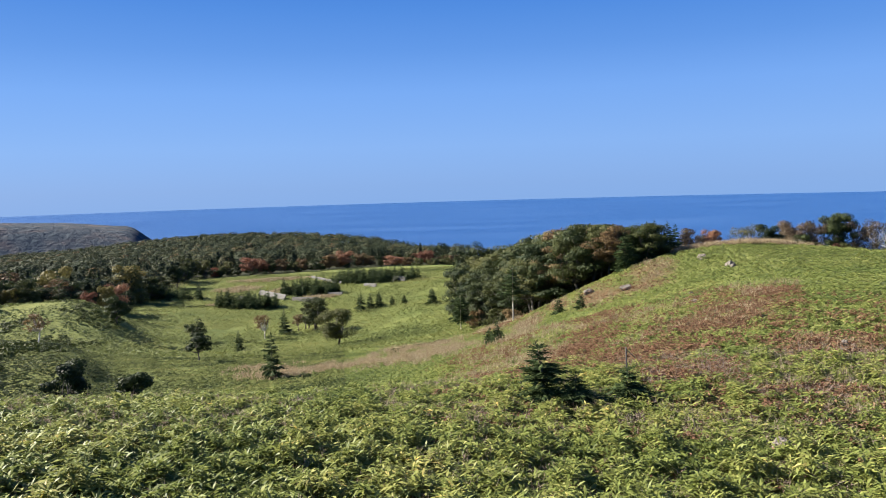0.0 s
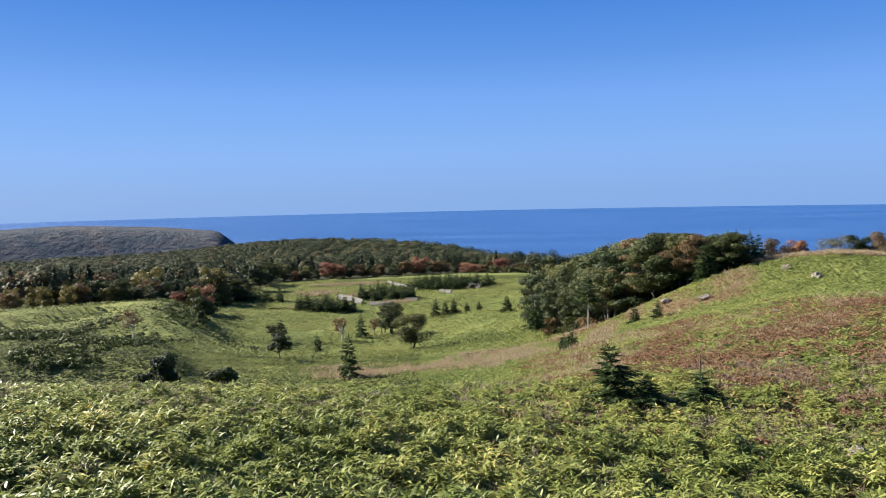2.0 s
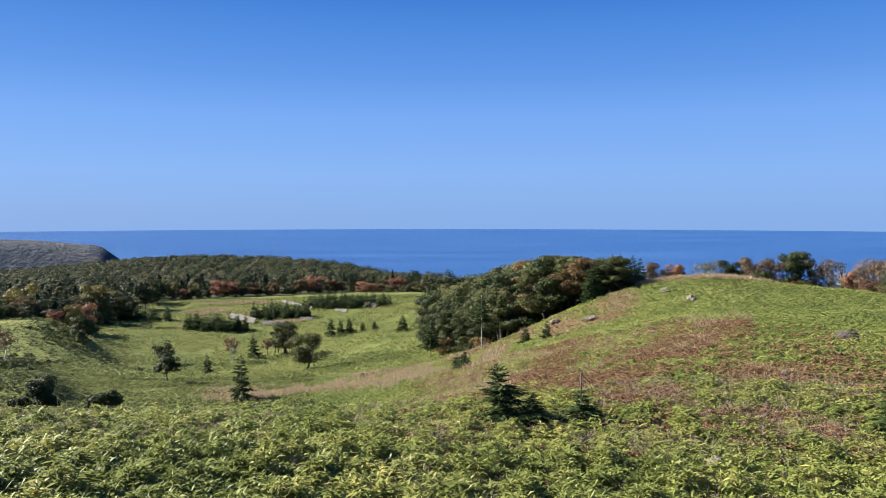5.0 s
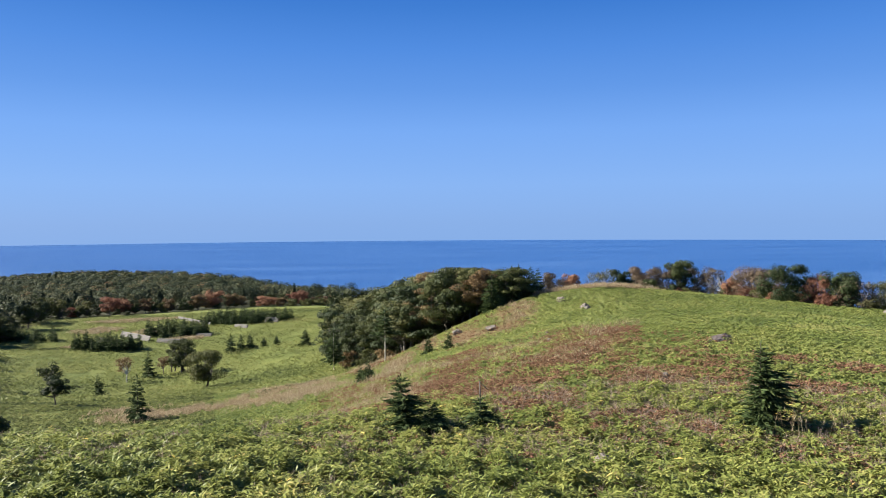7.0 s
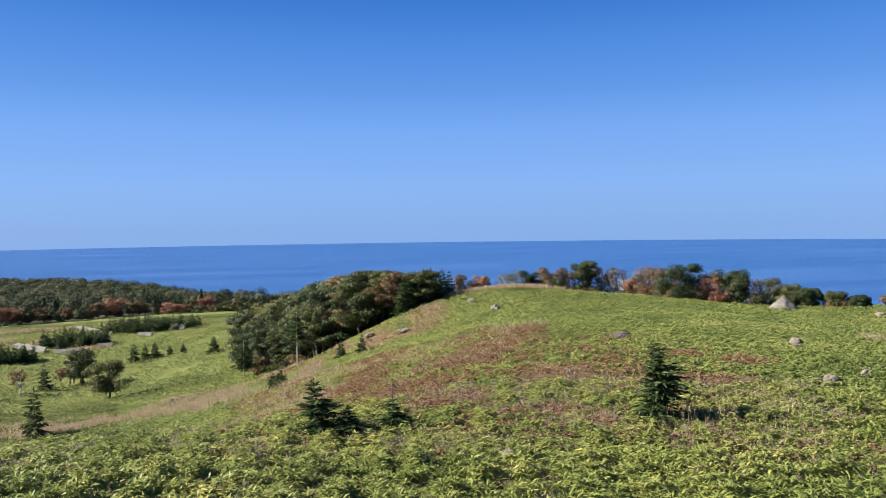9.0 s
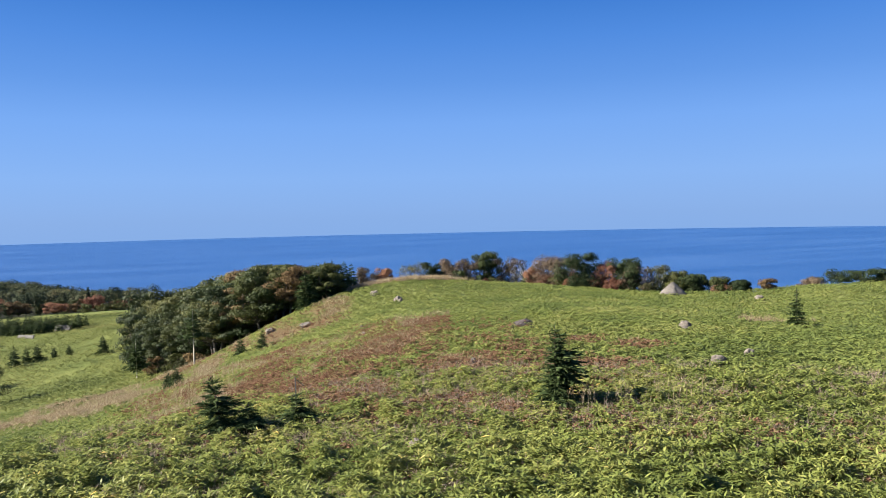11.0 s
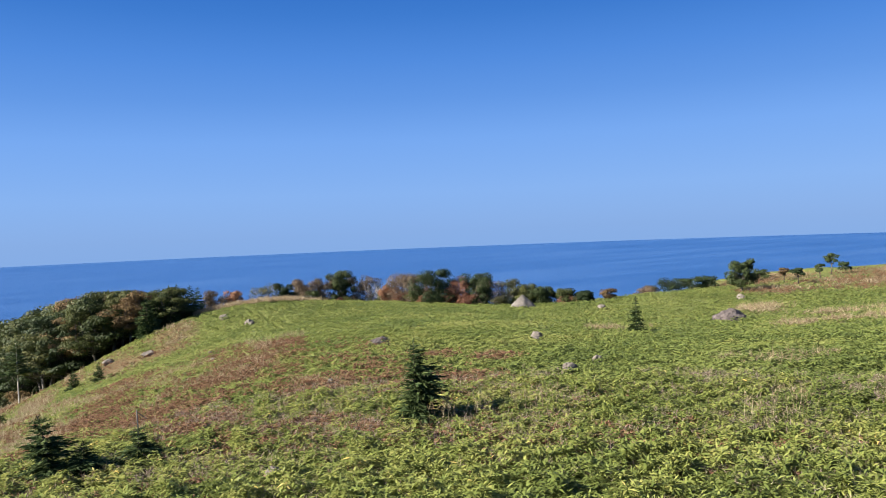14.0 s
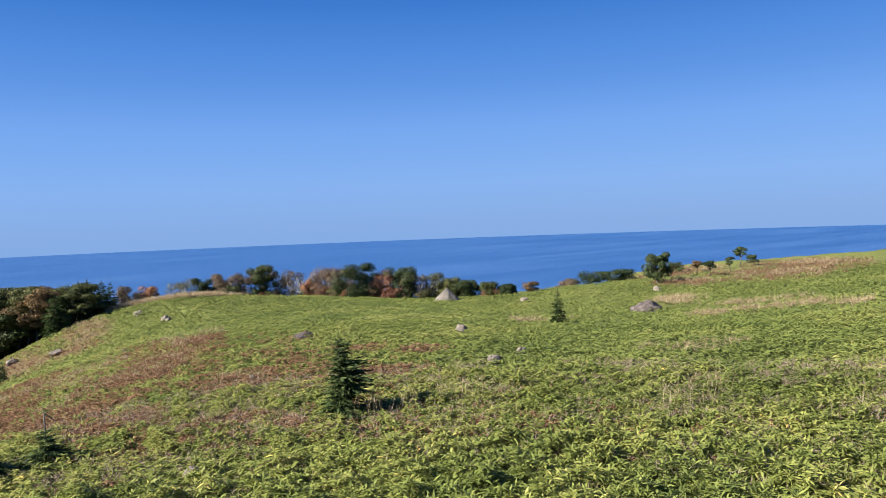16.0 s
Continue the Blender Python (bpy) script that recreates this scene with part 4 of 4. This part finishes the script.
for i, (x, y, h, w) in enumerate([(56.8, 45.4, 1.3, 2.9), (58.1, 43.8, 1.45, 2.9), (59.3, 42.3, 1.3, 2.9), (60.1, 41.1, 1.2, 2.4), (55.4, 46.8, 1.1, 2.4)]):
    broadleaf("dwarf_pine", x, y, h, w, 350 + i, "low creeping brownish green scrub along the crest" if i in (0, 4) else "low creeping green pine scrub along the crest", LEAF_DUSK if i in (0, 4) else LEAF_GREEN, "shrub", "crest scrub", leaves=1500, clear=0.02, flat=0.5, size=0.085)
for i, (x, y, h, w) in enumerate([(37.6, 63.4, 2.6, 2.2), (43.6, 59.4, 1.7, 2.0), (47.6, 56.4, 1.9, 2.2), (49.2, 55.2, 1.6, 1.9), (51.8, 52.8, 1.2, 1.6), (21.2, 69.6, 2.0, 1.8)]):
    x, y, f = brow(x, y)
    broadleaf("bare_tree", x, y, h, w, 380 + i, "bare pale grey tree with tangled limbs on the crest", LEAF_GREY, group="crest trees", leaves=60, clear=0.05, low=0.1, flat=0.6, lobes=34, stems=4, bark=PALE_BARK, size=0.09)
broadleaf("bush", 48.6, 42.8, 1.05, 1.6, 360, "rounded rust-orange bush on the crest", LEAF_ORANGE, "bush", leaves=700, clear=0.02, size=0.10)

# ---- rocks: x, y, width, height ----
boulder("boulder", 41.9, 46.4, 2.5, 1.05, 6, "pale pointed boulder on the crest", peak=0.72, mat=PALE_ROCK)
boulder("boulder", 40.7, 25.6, 2.3, 0.6, 2, "broad rounded brown boulder in dry grass", peak=0.2, mat=DARK_ROCK)
ROCKS = [(15.9, 25.6, 0.95, 0.75), (43.2, 38.6, 0.9, 0.85), (50.0, 31.0, 0.7, 0.8), (22.5, 23.1, 0.55, 0.6), (21.7, 22.2, 0.4, 0.4), (18.8, 15.9, 0.42, 0.46), (6.1, 13.4, 0.55, 0.42), (19.0, 49.6, 0.8, 0.6), (18.6, 53.8, 0.7, 0.55),
         (12.4, 50.9, 0.9, 0.5), (12.2, 37.0, 0.42, 0.45), (10.7, 19.9, 0.25, 0.5), (10.8, 32.2, 0.38, 0.45), (17.1, 15.5, 0.5, 0.46), (10.6, 55.0, 0.85, 0.55)]
for i, (x, y, w, h) in enumerate(ROCKS):
    boulder("rock", x, y, w, min(h * 0.5, 0.3), 20 + i, "brown weathered stone half sunk in the grass" if i == 0 else "grey weathered stone half sunk in the grass", turn=i * 40, mat=DARK_ROCK if i == 0 else ROCK)


# ---- woods beyond the valley ----
def plant_woods():
    g = np.random.default_rng(23)
    bs, ws, ls, ts = [], [], [], []

    def add(x, y, h, w, n, cone, size, up=0.25):
        z = height(x, y)
        m = len(x)
        u = unit(g.normal(0, 1, (m, n, 3)))
        u[..., 2] = np.where(u[..., 2] < -0.3, -u[..., 2], u[..., 2])
        rad = g.uniform(0.8, 1.0, (m, n, 1))
        k = np.where(cone[:, None], np.clip(1 - (u[..., 2] * rad[..., 0] * 0.5 + 0.5), 0.08, 1) * 1.1, 1.0)[..., None]
        p = u * rad * np.concatenate([k, k, np.ones_like(k)], -1) * np.stack([w / 2, w / 2, h * 0.42], -1)[:, None, :]
        p = p + np.stack([x, y, z + h * 0.58], -1)[:, None, :]
        bs.append(p.reshape(-1, 3))
        ws.append((u + np.array([0, 0, up]) + g.normal(0, 0.16, (m, n, 3))).reshape(-1, 3))
        ls.append(np.repeat(size, n))
        ts.append(np.repeat(np.where(cone, g.uniform(0.0, 0.25, m), np.clip(g.beta(1.6, 2.4, m) * 1.05 + 0.12 * ripple(x, y, 90, 8) , 0.1, 1)), n))

    x, y, r = sector(g, 16500, -50, 3, 115, 900)
    az = np.degrees(np.arctan2(x, y))
    edge = wood_edge(az) + 4 + 4 * ripple(x, y, 40, 6)
    lim = np.interp(az, [-60, -30, -20, -9, -3, 0, 3], [1000, 900, 860, 650, 450, 345, 265])
    dense = np.clip(330 / r, 0.35, 1)
    keep = (r > edge) & (r < lim) & (g.uniform(0, 1, len(x)) < dense)
    x, y, r = x[keep], y[keep], r[keep]
    c = g.uniform(0, 1, len(x)) < 0.1 + 0.25 * (r < 260)
    h = np.where(c, g.uniform(5.5, 8, len(x)), g.uniform(5, 8, len(x)))
    w = np.where(c, g.uniform(2.2, 3.4, len(x)), g.uniform(4.5, 7.5, len(x)))
    lo = r < 340
    add(x[lo], y[lo], h[lo], w[lo], 165, c[lo], g.uniform(0.42, 0.7, lo.sum()))
    md, hi = ~lo & (r < 600), r >= 600
    add(x[md], y[md], h[md], w[md] * 1.25, 96, c[md], g.uniform(0.7, 1.05, md.sum()), 0.5)
    add(x[hi], y[hi], h[hi], w[hi] * 1.4, 46, c[hi], g.uniform(1.2, 1.7, hi.sum()), 0.7)
    b, w_, L = np.concatenate(bs), np.concatenate(ws), np.concatenate(ls)
    stuff("far_woods", blades("far_woods", b, g.normal(0, 1, b.shape), L, L * 0.75, np.zeros(len(b)), WOODS, False, 0.4, g, np.concatenate(ts), w_, slim=True), "mixed autumn woods of dark conifers and turning broadleaves", "forest")


plant_woods()


# ---- young plantation, fences and the coloured trees along the wood's edge ----
def plant_edge():
    g = np.random.default_rng(29)
    protos = [fir("plantation_fir", -40 + i, 152, 3.0, 1.9, 400 + i, "young dark fir in a close-set plantation", "plantation firs", tiers=9, around=8, twigs=5, fat=1.15, bushy=0.34) for i in range(3)]
    first = [True] * 3
    for cx, cy, rx, ry, n in ((-40.5, 149.5, 7.0, 4, 56), (-30, 165, 6.8, 5, 70), (-17, 180, 11, 6, 100), (-60, 164, 7, 3, 30)):
        for q in range(n):
            a, r = g.uniform(0, 6.28), math.sqrt(g.uniform(0, 1))
            x, y = cx + rx * r * math.cos(a), cy + ry * r * math.sin(a) - 0.25 * rx * r * math.cos(a)
            k = int(g.integers(0, 3))
            s = g.uniform(0.7, 1.25)
            m = pose(x, y, float(height(x, y)) - 0.05, 0, 0, g.uniform(0, 360)) @ Matrix.Diagonal((s, s, s * g.uniform(0.9, 1.15), 1))
            if first[k]:
                first[k], ob = False, protos[k]
            else:
                ob = copy_thing(protos[k], Matrix())
            ob.matrix_basis = m
    reds = [broadleaf("maple_tree", -56.5, 214, 5.5, 6.5, 430, "broad red autumn maple at the wood's edge", LEAF_RED, group="edge trees", leaves=2600, clear=0.15, size=0.2),
            broadleaf("maple_tree", -36, 232, 5.0, 5.5, 431, "broad orange autumn tree at the wood's edge", LEAF_ORANGE, group="edge trees", leaves=2600, clear=0.15, size=0.2),
            broadleaf("birch_tree", -93, 150, 5.5, 5.0, 432, "tall yellow-leaved tree at the wood's edge", LEAF_YELLOW, group="edge trees", leaves=2400, clear=0.1, size=0.18)]
    for az in np.arange(-33, 2, 0.62):
        d = float(wood_edge(az)) + g.uniform(-2, 5) + (4 if az < -23 else 0)
        a = radians(az + g.uniform(-0.25, 0.25))
        x, y = d * math.sin(a), d * math.cos(a)
        k = int(g.choice(6, p=[0.2, 0.3, 0.1, 0.06, 0.22, 0.12] if az > -24 else [0.5, 0.05, 0.1, 0.0, 0.3, 0.05]))
        k = 5 if k == 3 and az < -20 else k
        s = g.uniform(0.75, 1.25) if az < -18 else g.uniform(0.6, 0.95)
        ob = copy_thing(GROVE[k], Matrix())
        ob["label"] = "tree at the front edge of the woods, " + ("deep green", "olive green", "deep green", "red", "olive green", "yellow-brown")[k] + " crown"
        ob["group"] = "edge trees"
        ob.matrix_basis = pose(x, y, float(height(x, y)) - 0.8, 0, 0, g.uniform(0, 360)) @ Matrix.Diagonal((s, s, s, 1))
        if g.uniform() < (0.85 if az < -18 else 0.55):
            x, y, s = x * 1.012 + g.uniform(-1.5, 1.5), y * 1.012, g.uniform(1.6, 2.9) if az < -18 else g.uniform(1.3, 2.0)
            ob = copy_thing(protos[int(g.integers(0, 3))], Matrix())
            ob["label"], ob["group"] = "tall dark fir at the front edge of the woods", "edge trees"
            ob.matrix_basis = pose(x, y, float(height(x, y)) - 0.1, 0, 0, g.uniform(0, 360)) @ Matrix.Diagonal((s * 0.8, s * 0.8, s, 1))
    for x, y, k, s in ((-52, 222, 0, 0.6), (-48, 221, 1, 0.55), (-33, 240, 0, 0.7), (-22, 247, 1, 0.65), (-15, 251, 0, 0.7), (-9, 252, 0, 0.75), (-2, 254, 1, 0.7), (3, 250, 0, 0.6), (-55, 219, 0, 0.9), (-45, 219, 1, 0.8), (-36, 236, 1, 0.9), (-31, 238, 0, 1.0), (-27, 240, 1, 0.9), (-18, 246, 0, 0.95), (-12, 248, 1, 0.8), (-5, 250, 0, 1.0), (1, 248, 0, 0.8), (5, 246, 1, 0.8)):
        ob = copy_thing(reds[k], Matrix())
        ob.matrix_basis = pose(x + g.uniform(-2, 2), y + g.uniform(0, 6), float(height(x, y)) - 0.7, 0, 0, g.uniform(0, 360)) @ Matrix.Diagonal((s * g.uniform(0.7, 1.3), s, s * g.uniform(0.75, 1.2), 1))
    # turning trees on the left part of the edge: x, y, kind, height, width for its height
    for x, y, k, h, wide in ((-71.5, 96.7, 1, 3.2, 1.0), (-74.0, 101.2, 2, 4.0, 0.8), (-79.6, 110.8, 1, 6.0, 1.0), (-80.4, 115.3, 1, 7.0, 0.9), (-69.1, 101.4, 2, 3.6, 0.8), (-73.5, 105.5, 2, 4.2, 1.0), (-66.3, 102.3, 2, 3.8, 0.8),
                             (-66.8, 105.7, 1, 4.2, 0.9), (-73.4, 110.7, 2, 5.0, 1.1), (-72.3, 119.0, 1, 7.0, 1.1), (-64.5, 109.9, 2, 4.0, 0.8), (-70.0, 134.5, 2, 9.0, 1.0), (-68.4, 127.1, 2, 7.5, 0.9),
                             (-55.6, 120.9, 2, 6.0, 0.7), (-58.5, 131.2, 0, 6.0, 0.7), (-55.4, 114.7, 0, 3.6, 0.6), (-68.8, 165.5, 2, 7.5, 0.7), (-68.2, 158.0, 2, 9.0, 0.9)):
        ob = copy_thing(reds[k], Matrix())
        s = h / (5.5, 5.0, 5.5)[k]
        x, y = x * 0.985, y * 0.985
        ob.matrix_basis = pose(x, y, float(height(x, y)) - 0.2, 0, 0, g.uniform(0, 360)) @ Matrix.Diagonal((s * wide, s * wide, s, 1))


plant_edge()


def board_fence(x0, y0, x1, y1, h, boards, label):
    """A run of weathered boards on posts, following the ground."""
    root = thing("board_fence", x0, y0, label, "fence", "board fences", sink=0.0)
    z0 = float(height(x0, y0))
    L = math.hypot(x1 - x0, y1 - y0)
    n = max(2, int(L / 2.2))
    turn = math.atan2(y1 - y0, x1 - x0)
    at = [Vector((L * i / n * math.cos(turn), L * i / n * math.sin(turn), float(height(x0 + (x1 - x0) * i / n, y0 + (y1 - y0) * i / n)) - z0)) for i in range(n + 1)]
    for p in at:
        bm = bmesh.new()
        bmesh.ops.create_cube(bm, size=1.0, matrix=Matrix.Translation(p) @ Matrix.Rotation(turn, 4, "Z") @ Matrix.Rotation(radians(-32), 4, "X") @ Matrix.Translation((0, 0, h / 2)) @ Matrix.Diagonal((0.14, 0.14, h + 0.1, 1)))
        bmesh.ops.bevel(bm, geom=bm.edges[:], offset=0.015, segments=1, affect="EDGES")
        part("post", bm, WEATHERED, root)
    for a, b in zip(at, at[1:]):
        for k in range(boards):
            bm = bmesh.new()
            zc = h * (k + 0.6) / boards
            d = b - a
            m = Matrix.Translation((a + b) / 2) @ Matrix.Rotation(turn, 4, "Z") @ Matrix.Rotation(-math.atan2(d.z, math.hypot(d.x, d.y)), 4, "Y") @ Matrix.Rotation(radians(-32), 4, "X") @ Matrix.Translation((0, -0.09, zc)) @ Matrix.Diagonal((d.length * 0.995, 0.04, h / boards * 0.84, 1))
            bmesh.ops.create_cube(bm, size=1.0, matrix=m)
            part("board", bm, WEATHERED, root)


for x0, y0, x1, y1, h, n in ((-42.5, 167.8, -34.5, 157.3, 1.5, 4), (-32.5, 155.6, -26.8, 152.6, 1.1, 3), (-35.8, 197.0, -25.4, 178.9, 0.9, 3), (-19.0, 170.6, -15.9, 167.4, 1.0, 3), (-12.6, 176.0, -9.6, 174.0, 1.5, 4), (-45.1, 161.3, -42.3, 157.4, 1.0, 3), (-25.5, 159.5, -22.3, 158.1, 1.0, 3)):
    board_fence(x0, y0, x1, y1, h * 0.85, n, "leaning grey weathered board fence beside the young firs")


# ---- low dark scrub on the flanks of the mounds ----
def scrub():
    g = np.random.default_rng(37)
    bs, fs = [], []
    for cx, cy, rx, ry, n in ((-49.5, 81, 1.4, 6, 60), (-39, 55, 2.2, 6, 60), (-45, 95, 3.2, 6, 34), (-42, 90, 2.5, 4, 12), (-40, 76, 3, 5, 45), (-35, 64, 2.5, 3, 20), (-32, 54, 3.5, 4, 60), (-31, 46, 3, 3, 40), (-52, 149.5, 4, 1.5, 14), (-30, 108, 3, 1.5, 8), (-3, 62, 3, 1, 14)):
        for q in range(n):
            a, r = g.uniform(0, 6.28), math.sqrt(g.uniform(0, 1))
            x, y, k = cx + rx * r * math.cos(a), cy + ry * r * math.sin(a), g.uniform(0.25, 0.65)
            u = unit(g.normal(0, 1, (90, 3)))
            u[:, 2] = np.abs(u[:, 2])
            bs.append(np.array([x, y, float(height(x, y)) + 0.1]) + u * k * np.array([1, 1, 0.5]) * g.uniform(0.7, 1.05, (90, 1)))
            fs.append(u + g.normal(0, 0.4, (90, 3)))
    b, f = np.concatenate(bs), np.concatenate(fs)
    L = g.uniform(0.12, 0.24, len(b))
    stuff("scrub", blades("scrub", b, g.normal(0, 1, b.shape), L, L * 0.8, np.zeros(len(b)), SCRUB, False, 0.5, g, face=f, slim=True), "low dark green scrub on the mound's flank", "scrub")


scrub()
